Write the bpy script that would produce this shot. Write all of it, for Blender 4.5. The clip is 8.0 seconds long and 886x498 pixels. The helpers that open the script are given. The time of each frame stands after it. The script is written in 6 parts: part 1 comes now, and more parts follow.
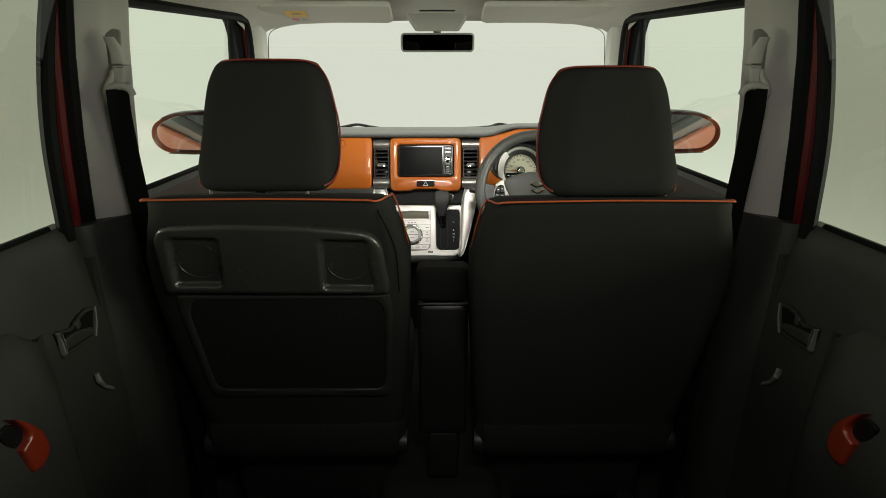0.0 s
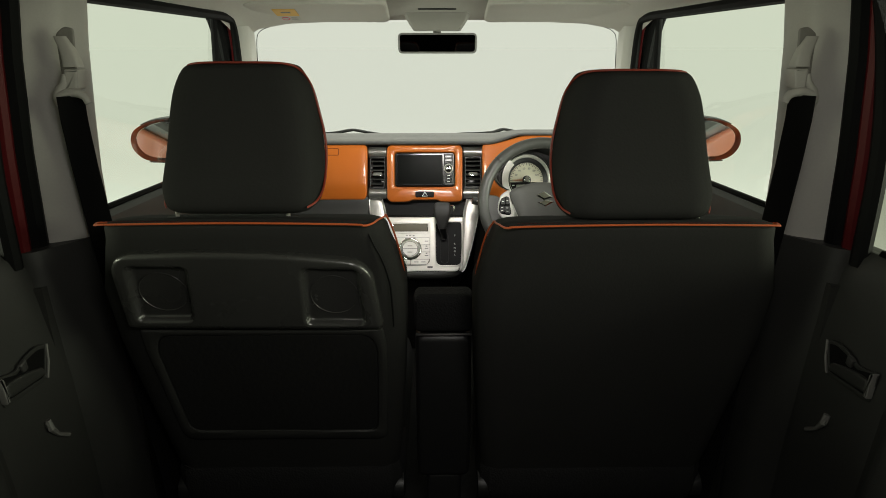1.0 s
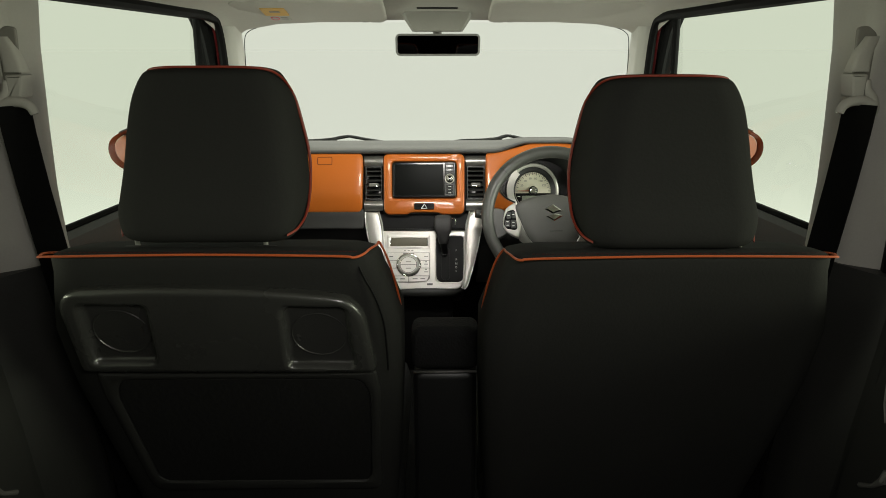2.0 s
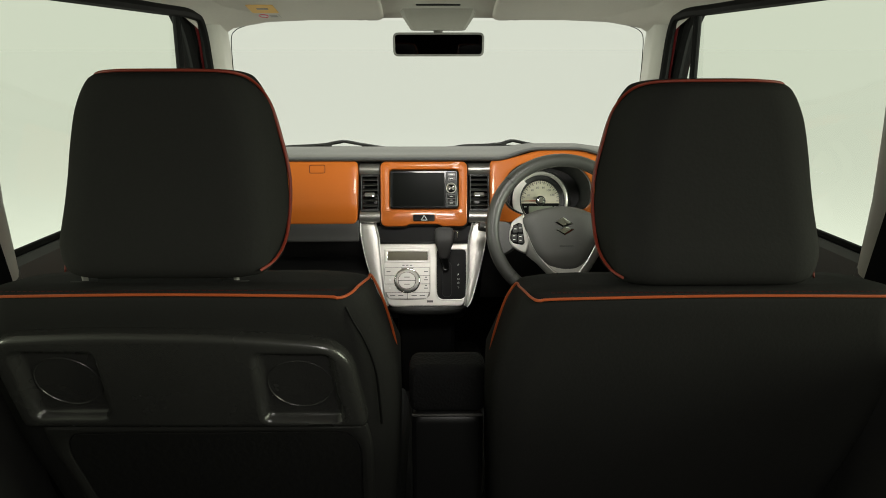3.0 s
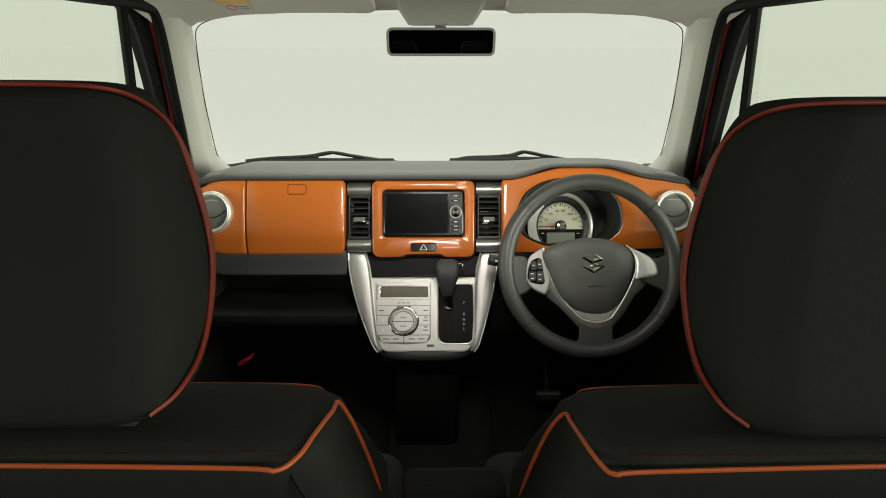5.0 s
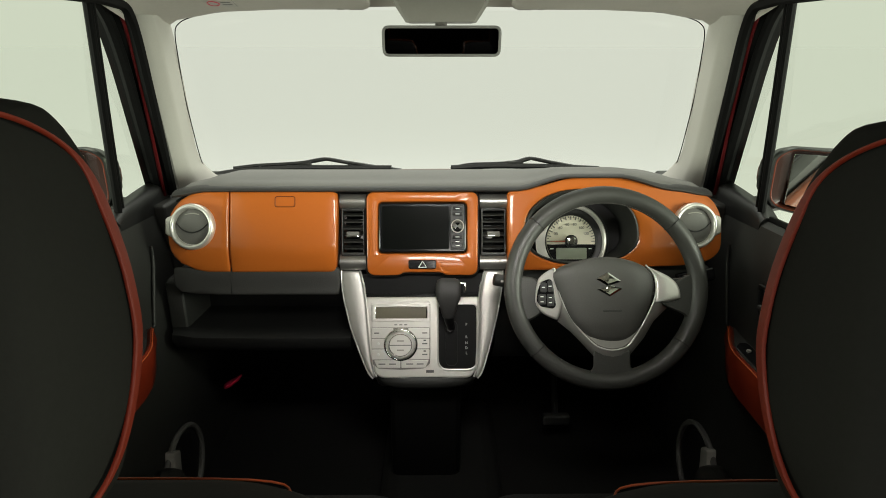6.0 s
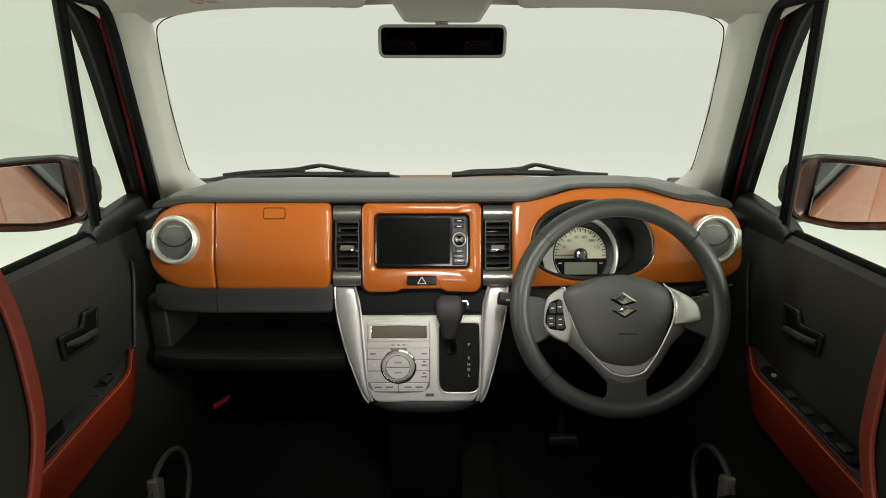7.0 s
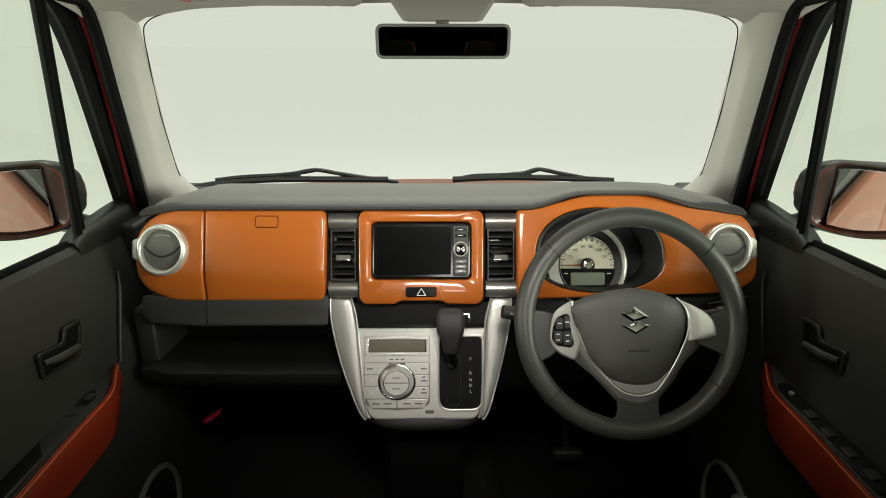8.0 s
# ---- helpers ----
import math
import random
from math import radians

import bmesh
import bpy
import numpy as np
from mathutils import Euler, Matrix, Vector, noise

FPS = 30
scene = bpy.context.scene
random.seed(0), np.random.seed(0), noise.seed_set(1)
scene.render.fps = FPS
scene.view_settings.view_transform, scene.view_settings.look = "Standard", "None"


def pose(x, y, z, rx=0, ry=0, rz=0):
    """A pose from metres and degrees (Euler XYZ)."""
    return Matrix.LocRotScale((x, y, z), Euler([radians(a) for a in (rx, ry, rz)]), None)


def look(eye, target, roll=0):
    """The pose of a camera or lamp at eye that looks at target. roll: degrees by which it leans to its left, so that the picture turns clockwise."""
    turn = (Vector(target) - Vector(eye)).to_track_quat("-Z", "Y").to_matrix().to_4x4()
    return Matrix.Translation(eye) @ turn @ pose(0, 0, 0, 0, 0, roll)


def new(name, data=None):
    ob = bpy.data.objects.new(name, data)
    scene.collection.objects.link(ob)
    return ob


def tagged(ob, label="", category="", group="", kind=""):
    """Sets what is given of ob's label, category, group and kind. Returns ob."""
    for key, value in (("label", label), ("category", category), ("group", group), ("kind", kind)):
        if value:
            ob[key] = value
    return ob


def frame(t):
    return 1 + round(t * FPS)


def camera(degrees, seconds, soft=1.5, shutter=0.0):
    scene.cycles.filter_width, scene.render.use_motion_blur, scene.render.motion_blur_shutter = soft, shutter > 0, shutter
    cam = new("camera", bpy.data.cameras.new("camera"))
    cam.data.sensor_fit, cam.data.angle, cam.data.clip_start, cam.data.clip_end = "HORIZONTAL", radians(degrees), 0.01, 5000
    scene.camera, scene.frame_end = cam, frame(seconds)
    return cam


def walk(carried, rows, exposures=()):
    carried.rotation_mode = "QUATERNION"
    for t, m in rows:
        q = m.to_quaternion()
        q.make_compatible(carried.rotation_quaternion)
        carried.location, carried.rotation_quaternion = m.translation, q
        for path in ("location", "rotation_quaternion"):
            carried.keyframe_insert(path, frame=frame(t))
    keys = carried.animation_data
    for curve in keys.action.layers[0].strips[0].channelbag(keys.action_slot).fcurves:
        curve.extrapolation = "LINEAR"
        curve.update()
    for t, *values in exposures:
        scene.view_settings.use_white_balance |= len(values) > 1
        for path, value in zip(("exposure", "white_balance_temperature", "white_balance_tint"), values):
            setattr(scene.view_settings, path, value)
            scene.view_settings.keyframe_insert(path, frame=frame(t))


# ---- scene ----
# Inside a small car in a white studio: the camera slides forward from the load bay to the dashboard.
# The plan is drawn in units of S metres; the ground is at z = 0.
S, DZ = 0.92, 0.09
cam = camera(73.2, 8.0, soft=0.95)
METRES, EYE, TILT, LEAN, TURN = S, S * 1.42 + DZ, -18.9, 0.0, -0.68
ROWS = [
    (0.0, 0.0, 0.0, 0.0, 0.0, 0.0, 0.0),
    (0.5, 0.0003, 0.0715, 0.024, 0.02, 0.02, -0.0),
    (1.0, -0.0006, 0.1422, 0.0477, 0.02, 0.1, 0.01),
    (2.5, -0.0056, 0.34, 0.1154, -0.01, 0.28, 0.03),
    (3.0, -0.007, 0.4044, 0.1369, -0.0, 0.26, 0.03),
    (3.5, -0.0093, 0.4699, 0.1583, -0.01, 0.19, -0.02),
    (4.0, -0.0111, 0.5364, 0.18, -0.01, 0.19, -0.1),
    (4.5, -0.0129, 0.6076, 0.206, -0.01, 0.13, -0.06),
    (6.0, -0.0132, 0.7957, 0.2728, 0.11, -0.01, -0.08),
    (6.5, -0.0144, 0.8442, 0.2895, 0.11, 0.01, -0.08),
    (7.0, -0.0143, 0.887, 0.304, 0.14, 0.03, -0.09),
    (7.5, -0.0157, 0.9209, 0.3158, 0.11, 0.03, -0.1),
    (8.0, -0.0163, 0.9456, 0.3242, 0.11, 0.05, -0.11),
]
walk(cam, [(t, pose(-0.006 * S, 0, EYE, TILT, LEAN, TURN) @ pose(METRES * x, METRES * y, METRES * z, 90 + pitch, roll, yaw)) for t, x, y, z, yaw, pitch, roll in ROWS],
     exposures=((0.0, 0.0), (8.0, 0.0)))

# ---------------------------------------------------------------- light
world = bpy.data.worlds.new("studio")
scene.world = world
world.use_nodes = True
bg = world.node_tree.nodes["Background"]
bg.inputs["Color"].default_value = (0.965, 1.0, 0.86, 1)
bg.inputs["Strength"].default_value = 0.735


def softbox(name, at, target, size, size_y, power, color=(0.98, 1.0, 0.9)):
    """An unseen area lamp: a studio softbox shining in through the side windows or the windscreen, or an added roof
    fill.
    """
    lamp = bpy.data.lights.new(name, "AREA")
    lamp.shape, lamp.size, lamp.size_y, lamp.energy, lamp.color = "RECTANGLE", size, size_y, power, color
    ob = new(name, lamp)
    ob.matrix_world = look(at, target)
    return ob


softbox("softbox_left", (-2.6, 0.75, 1.28), (0.1, 1.95, 1.05), 1.4, 0.7, 53)
softbox("softbox_right", (2.6, 0.75, 1.28), (-0.1, 1.95, 1.05), 1.4, 0.7, 59)
softbox("softbox_over", (0, 3.2, 4.0), (0, 2.0, 1.0), 3.0, 2.0, 125)
softbox("softbox_rear_right", (2.6, 0.35, 1.60), (-0.7, 0.55, 0.85), 1.4, 0.7, 80)
softbox("softbox_rear_left", (-2.6, 0.35, 1.30), (0.7, 0.55, 0.95), 1.4, 0.7, 24)
# unseen fill under the roof between the front seats, added to brighten the dashboard
cabin = softbox("cabin_fill", (0.05, 1.22, 1.512), (0, 2.05, 0.82), 0.30, 0.12, 1.12, (1.0, 0.97, 0.90))
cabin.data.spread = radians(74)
# unseen fill under the roof over the load bay, added to brighten the seat backs
rear_fill = softbox("rear_cabin_fill", (0.12, 0.30, 1.515), (0.02, 0.85, 0.93), 0.30, 0.12, 1.85, (1.0, 0.97, 0.90))
rear_fill.data.spread = radians(138)

# ---------------------------------------------------------------- materials


def material(name, color, rough=0.5, metal=0.0, grain=0.0, grain_size=0.002, vary=0.12, coat=0.0, spec=0.5, stain=0.15, mode="noise"):
    """Procedural surface: base colour varied at two scales, fine grain as bump. Sizes in metres."""
    m = bpy.data.materials.new(name)
    m.use_nodes = True
    nt = m.node_tree
    b = nt.nodes["Principled BSDF"]
    b.inputs["Roughness"].default_value = rough
    b.inputs["Metallic"].default_value = metal
    b.inputs["Specular IOR Level"].default_value = spec
    b.inputs["Coat Weight"].default_value = coat
    b.inputs["Coat Roughness"].default_value = 0.06
    tc = nt.nodes.new("ShaderNodeTexCoord")
    n1 = nt.nodes.new("ShaderNodeTexNoise")
    n1.inputs["Scale"].default_value = 9.0
    n1.inputs["Detail"].default_value = 5.0
    n2 = nt.nodes.new("ShaderNodeTexNoise")
    n2.inputs["Scale"].default_value = 0.45 / grain_size
    n2.inputs["Detail"].default_value = 3.0
    nt.links.new(tc.outputs["Object"], n1.inputs["Vector"])
    nt.links.new(tc.outputs["Object"], n2.inputs["Vector"])
    mix = nt.nodes.new("ShaderNodeMath")
    mix.operation = "MULTIPLY_ADD"
    mix.inputs[1].default_value = 0.6
    nt.links.new(n1.outputs["Fac"], mix.inputs[0])
    mul = nt.nodes.new("ShaderNodeMath")
    mul.operation = "MULTIPLY"
    mul.inputs[1].default_value = 0.4
    nt.links.new(n2.outputs["Fac"], mul.inputs[0])
    nt.links.new(mul.outputs[0], mix.inputs[2])
    ramp = nt.nodes.new("ShaderNodeValToRGB")
    ramp.color_ramp.elements[0].position, ramp.color_ramp.elements[1].position = 0.3, 0.7
    ramp.color_ramp.elements[0].color = (*[c * (1 - vary) for c in color], 1)
    ramp.color_ramp.elements[1].color = (*[min(1, c * (1 + vary)) for c in color], 1)
    nt.links.new(mix.outputs[0], ramp.inputs["Fac"])
    nt.links.new(ramp.outputs["Color"], b.inputs["Base Color"])
    rr = nt.nodes.new("ShaderNodeMapRange")
    rr.inputs["To Min"].default_value, rr.inputs["To Max"].default_value = max(0.02, rough * (1 - stain)), min(1, rough * (1 + stain))
    nt.links.new(n1.outputs["Fac"], rr.inputs["Value"])
    nt.links.new(rr.outputs["Result"], b.inputs["Roughness"])
    if grain:
        bump = nt.nodes.new("ShaderNodeBump")
        bump.inputs["Strength"].default_value = grain
        bump.inputs["Distance"].default_value = grain_size * 0.4
        if mode == "weave":
            w1 = nt.nodes.new("ShaderNodeTexWave")
            w1.inputs["Scale"].default_value = 0.32 / grain_size
            w1.bands_direction = "X"
            w2 = nt.nodes.new("ShaderNodeTexWave")
            w2.inputs["Scale"].default_value = 0.32 / grain_size
            w2.bands_direction = "Z"
            ad = nt.nodes.new("ShaderNodeMath")
            nt.links.new(tc.outputs["Object"], w1.inputs["Vector"])
            nt.links.new(tc.outputs["Object"], w2.inputs["Vector"])
            nt.links.new(w1.outputs["Fac"], ad.inputs[0])
            nt.links.new(w2.outputs["Fac"], ad.inputs[1])
            nt.links.new(ad.outputs[0], bump.inputs["Height"])
        elif mode == "cells":
            v = nt.nodes.new("ShaderNodeTexVoronoi")
            v.inputs["Scale"].default_value = 1.0 / grain_size
            nt.links.new(tc.outputs["Object"], v.inputs["Vector"])
            nt.links.new(v.outputs["Distance"], bump.inputs["Height"])
        else:
            nt.links.new(n2.outputs["Fac"], bump.inputs["Height"])
        nt.links.new(bump.outputs["Normal"], b.inputs["Normal"])
    return m


def glass_material(name, color, rough=0.0):
    m = bpy.data.materials.new(name)
    m.use_nodes = True
    nt = m.node_tree
    nt.nodes.remove(nt.nodes["Principled BSDF"])
    out = nt.nodes["Material Output"]
    tr = nt.nodes.new("ShaderNodeBsdfTransparent")
    tr.inputs["Color"].default_value = (*color, 1)
    gl = nt.nodes.new("ShaderNodeBsdfGlossy")
    gl.inputs["Roughness"].default_value = rough
    lw = nt.nodes.new("ShaderNodeLayerWeight")
    lw.inputs["Blend"].default_value = 0.5
    pw = nt.nodes.new("ShaderNodeMath")
    pw.operation = "POWER"
    pw.inputs[1].default_value = 5.0
    fr = nt.nodes.new("ShaderNodeMath")
    fr.operation = "MULTIPLY_ADD"
    fr.inputs[1].default_value, fr.inputs[2].default_value = 0.6, 0.03
    nt.links.new(lw.outputs["Facing"], pw.inputs[0])
    nt.links.new(pw.outputs[0], fr.inputs[0])
    mx = nt.nodes.new("ShaderNodeMixShader")
    nt.links.new(fr.outputs[0], mx.inputs["Fac"])
    nt.links.new(tr.outputs["BSDF"], mx.inputs[1])
    nt.links.new(gl.outputs["BSDF"], mx.inputs[2])
    nt.links.new(mx.outputs["Shader"], out.inputs["Surface"])
    return m


M_FLOOR = material("studio_floor", (0.985, 0.985, 0.985), 0.8, vary=0.004)
M_CARPET = material("black_carpet", (0.010, 0.010, 0.0095), 0.95, grain=0.6, grain_size=0.004, spec=0.2)
M_HEADLINER = material("headliner_fabric", (0.46, 0.435, 0.40), 0.9, grain=0.25, grain_size=0.003, vary=0.05, spec=0.2)
M_PILLAR = material("grey_beige_plastic", (0.40, 0.384, 0.355), 0.55, grain=0.15, grain_size=0.0015, vary=0.05)
M_BLACK = material("black_grained_plastic", (0.023, 0.023, 0.0212), 0.52, grain=0.3, grain_size=0.0014, mode="cells")
M_PANEL = material("black_shell_plastic", (0.034, 0.034, 0.0318), 0.27, grain=0.2, grain_size=0.0014, mode="cells", spec=0.85)
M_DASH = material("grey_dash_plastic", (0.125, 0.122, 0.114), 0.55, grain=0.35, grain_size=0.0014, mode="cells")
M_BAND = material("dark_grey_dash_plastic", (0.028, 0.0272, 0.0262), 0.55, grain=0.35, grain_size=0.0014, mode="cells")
M_DARK = material("dark_plastic", (0.0105, 0.0105, 0.0105), 0.45, grain=0.15, grain_size=0.0012)
M_GLOSS = material("gloss_black", (0.008, 0.008, 0.009), 0.14, vary=0.05, coat=0.1, spec=0.3)
M_FABRIC = material("black_seat_fabric", (0.021, 0.021, 0.0197), 0.85, grain=0.4, grain_size=0.0016, spec=0.12)
# same fabric for the headrests, their shade put in as a darker colour
M_FABRIC_SHADED = material("shaded_headrest_fabric", (0.0175, 0.0175, 0.0165), 0.85, grain=0.4, grain_size=0.0016, spec=0.12)
M_FABRIC2 = material("black_seat_mesh", (0.011, 0.011, 0.011), 0.85, grain=0.6, grain_size=0.004, spec=0.25, mode="cells")
M_GATE = material("matt_black_gate", (0.006, 0.006, 0.006), 0.5, vary=0.08, spec=0.12)
M_RING = material("pale_dial_ring", (0.68, 0.665, 0.62), 0.32, 0.5, vary=0.03)
M_HUB = material("grey_airbag_cover", (0.064, 0.0625, 0.058), 0.48, grain=0.3, grain_size=0.0012, mode="cells")
M_LEATHER = material("grey_wheel_leather", (0.042, 0.042, 0.0385), 0.40, grain=0.3, grain_size=0.0016, mode="cells")
M_PIPING = material("orange_piping", (0.46, 0.085, 0.018), 0.5, grain=0.2, grain_size=0.001)
# shaded copy of the orange piping, for the headrest welts
M_PIPING_SHADED = material("shaded_orange_piping", (0.20, 0.019, 0.006), 0.55, grain=0.2, grain_size=0.001)
M_ORANGE = material("orange_gloss_panel", (0.465, 0.116, 0.016), 0.34, vary=0.03, coat=0.55, spec=0.25)
M_ORANGE.node_tree.nodes["Principled BSDF"].inputs["Coat Roughness"].default_value = 0.05
# the panel orange again, darkened and reddened for the dim light on the doors
M_ORANGE_SHADED = material("shaded_orange_gloss", (0.20, 0.022, 0.008), 0.3, vary=0.03, coat=0.4)
M_PAINT = material("red_orange_car_paint", (0.15, 0.030, 0.006), 0.42, vary=0.03, coat=0.12, spec=0.3)
# car paint darkened for the shade on the door mirrors, darkest on the inner rim
M_PAINT_SHADED = material("shaded_car_paint", (0.11, 0.018, 0.006), 0.42, vary=0.04, coat=0.0, spec=0.2)
M_RIM_SHADED = material("shaded_rim_paint", (0.030, 0.007, 0.004), 0.35, vary=0.04, coat=0.1, spec=0.3)
M_RED = material("deep_red_paint", (0.065, 0.003, 0.004), 0.45, vary=0.04, coat=0.0, spec=0.2)
M_SILVER = material("satin_silver_plastic", (0.66, 0.64, 0.60), 0.36, 0.5, vary=0.04, grain=0.05, grain_size=0.001)
M_SATIN = material("satin_metal_trim", (0.47, 0.458, 0.43), 0.34, 0.6, vary=0.05, grain=0.06, grain_size=0.001)
M_BAR = material("dark_satin_bar", (0.40, 0.39, 0.37), 0.33, 0.85, vary=0.05, grain=0.06, grain_size=0.001)
# lit copy of the satin trim, for the right spoke and bright edges
M_SATIN_LIT = material("lit_satin_trim", (0.78, 0.765, 0.73), 0.30, 0.55, vary=0.03, grain=0.04, grain_size=0.001)
M_VENT = material("brushed_vent_silver", (0.82, 0.80, 0.76), 0.34, 0.70, vary=0.04, grain=0.05, grain_size=0.001)
M_CHROME = material("chrome", (0.85, 0.85, 0.83), 0.08, 1.0, vary=0.02)
M_SEAL = material("black_rubber_seal", (0.0045, 0.0045, 0.0045), 0.6, vary=0.1, grain=0.1, spec=0.08)
M_GREYPL = material("pale_grey_plastic", (0.34, 0.325, 0.295), 0.45, vary=0.05, grain=0.1)
M_COVER = material("grey_lamp_plastic", (0.20, 0.19, 0.17), 0.5, vary=0.05, grain=0.1)
M_DIAL = material("cream_dial", (0.66, 0.62, 0.50), 0.5, vary=0.03)
M_LCD = material("lcd_grey_green", (0.20, 0.22, 0.17), 0.35, vary=0.04, spec=0.2)
M_LCD2 = material("lcd_brown_grey", (0.17, 0.155, 0.115), 0.4, vary=0.04, spec=0.15)
M_SCREEN = material("screen_glass", (0.004, 0.0045, 0.004), 0.25, vary=0.05, spec=0.03)
M_WHITE = material("white_print", (0.75, 0.75, 0.72), 0.5, vary=0.03)
M_PRINT = material("dark_print", (0.10, 0.10, 0.095), 0.5, vary=0.03)
M_YELLOW = material("yellow_label", (0.55, 0.30, 0.02), 0.5, vary=0.03)
M_REDTAB = material("red_plastic", (0.55, 0.02, 0.06), 0.4, vary=0.05)
M_MIRROR = material("mirror_silver", (0.80, 0.82, 0.80), 0.02, 1.0, vary=0.01)
M_DIMMIRROR = material("dimmed_mirror", (0.10, 0.10, 0.10), 0.03, 1.0, vary=0.01)
G_SCREEN = glass_material("windscreen_glass", (0.97, 0.98, 0.96))
G_REAR = glass_material("dark_tinted_glass", (0.39, 0.41, 0.335))
G_SIDE = glass_material("green_tinted_glass", (0.87, 0.92, 0.83))

# ---------------------------------------------------------------- mesh helpers


def link(name, bm, mat, sharp=32, smooth=True):
    """One mesh object from a bmesh drawn in plan units."""
    bmesh.ops.remove_doubles(bm, verts=bm.verts, dist=1e-6)
    bmesh.ops.recalc_face_normals(bm, faces=bm.faces)
    lim = radians(sharp)
    for f in bm.faces:
        f.smooth = smooth and len(f.verts) < 5
    for e in bm.edges:
        if len(e.link_faces) == 2 and e.calc_face_angle(0) > lim:
            e.smooth = False
    for v in bm.verts:
        v.co = Vector((v.co.x * S, v.co.y * S, v.co.z * S + DZ))
    me = bpy.data.meshes.new(name)
    bm.to_mesh(me)
    bm.free()
    me.materials.append(mat)
    return new(name, me)


def thing(name, at, label, category, group="", kind=""):
    ob = new(name)
    ob.location = (at[0] * S, at[1] * S, at[2] * S + DZ)
    ob.empty_display_size = 0.05
    return tagged(ob, label, category, group, kind)


def part(name, bm, mat, parent, label="", sharp=32):
    ob = link(name, bm, mat, sharp)
    ob.parent = parent
    if parent.type == "EMPTY":
        ob.matrix_parent_inverse = Matrix.Translation(parent.location).inverted()
    return tagged(ob, label)


def fixed(name, bm, mat, label, category="", sharp=32):
    return tagged(link(name, bm, mat, sharp), label, category, kind="structure")


def loft(rings, cap=True, closed=True, bm=None):
    bm = bm or bmesh.new()
    rows = [[bm.verts.new(p) for p in r] for r in rings]
    n = len(rows[0])
    for a, b in zip(rows, rows[1:]):
        for i in range(n if closed else n - 1):
            j = (i + 1) % n
            bm.faces.new((a[i], a[j], b[j], b[i]))
    if cap and closed:
        bm.faces.new(rows[0][::-1])
        bm.faces.new(rows[-1])
    return bm


def tube(pts, r, n=8, closed=False, flat=1.0, bm=None):
    """A round or flattened tube along a line; r may be a list."""
    pts = [Vector(p) for p in pts]
    m = len(pts)
    rings, up = [], None
    for i, p in enumerate(pts):
        a = pts[i - 1] if (i or closed) else p
        b = pts[(i + 1) % m] if (i < m - 1 or closed) else p
        d = (b - a).normalized()
        if up is None:
            up = Vector((0, 0, 1)) if abs(d.z) < 0.9 else Vector((0, 1, 0))
        side = d.cross(up).normalized()
        up = side.cross(d).normalized()
        rad = r[i] if isinstance(r, (list, tuple)) else r
        rings.append([p + side * math.cos(2 * math.pi * k / n) * rad + up * math.sin(2 * math.pi * k / n) * rad * flat for k in range(n)])
    if closed:
        rings.append(rings[0])
    return loft(rings, cap=not closed, bm=bm)


def curve(pts, k=6, closed=False):
    """A smooth line through points."""
    pts = [Vector(p) for p in pts]
    m, out = len(pts), []
    for i in range(m if closed else m - 1):
        p0, p1, p2, p3 = (pts[j % m] if closed else pts[min(max(j, 0), m - 1)] for j in (i - 1, i, i + 1, i + 2))
        for s in range(k):
            t = s / k
            out.append(0.5 * ((2 * p1) + (p2 - p0) * t + (2 * p0 - 5 * p1 + 4 * p2 - p3) * t * t + (3 * p1 - p0 - 3 * p2 + p3) * t ** 3))
    if not closed:
        out.append(pts[-1])
    return out


def rounded(poly, r, k=5):
    """A polygon with round corners; r may be a list."""
    out, n = [], len(poly)
    for i in range(n):
        p, a, b = Vector(poly[i]), Vector(poly[i - 1]), Vector(poly[(i + 1) % n])
        rad = r[i] if isinstance(r, (list, tuple)) else r
        d = min(rad, (a - p).length * 0.49, (b - p).length * 0.49)
        if d < 1e-5:
            out.append(p)
            continue
        s, e = p + (a - p).normalized() * d, p + (b - p).normalized() * d
        for j in range(k + 1):
            t = j / k
            out.append((1 - t) ** 2 * s + 2 * t * (1 - t) * p + t * t * e)
    return out


def rect(x0, z0, x1, z1):
    return [(x0, z0), (x1, z0), (x1, z1), (x0, z1)]


def inset(poly, d):
    n = len(poly)
    poly = [Vector(p) for p in poly]
    area = sum(poly[i - 1].x * poly[i].y - poly[i].x * poly[i - 1].y for i in range(n))
    sg = 1 if area > 0 else -1
    out = []
    for i in range(n):
        e1, e2 = (poly[i] - poly[i - 1]), (poly[(i + 1) % n] - poly[i])
        n1 = Vector((-e1.y, e1.x)).normalized() * sg
        n2 = Vector((-e2.y, e2.x)).normalized() * sg
        v = n1 + n2
        out.append(poly[i] + v * d / max(0.5, v.dot(n1)) if v.length > 1e-6 else poly[i] + n1 * d)
    return out


def plate(poly, place, t, bev=0.002, base=0.0, bm=None, steps=2):
    """A plate of thickness t with a rounded front edge; place(u, v, w) sets it in space."""
    rings = [[place(p[0], p[1], base) for p in poly]]
    for s in range(steps + 1):
        a = math.pi / 2 * s / steps
        q = inset(poly, bev * (1 - math.cos(a))) if s else poly
        rings.append([place(p[0], p[1], base + t - bev + bev * math.sin(a)) for p in q])
    return loft(rings, bm=bm)


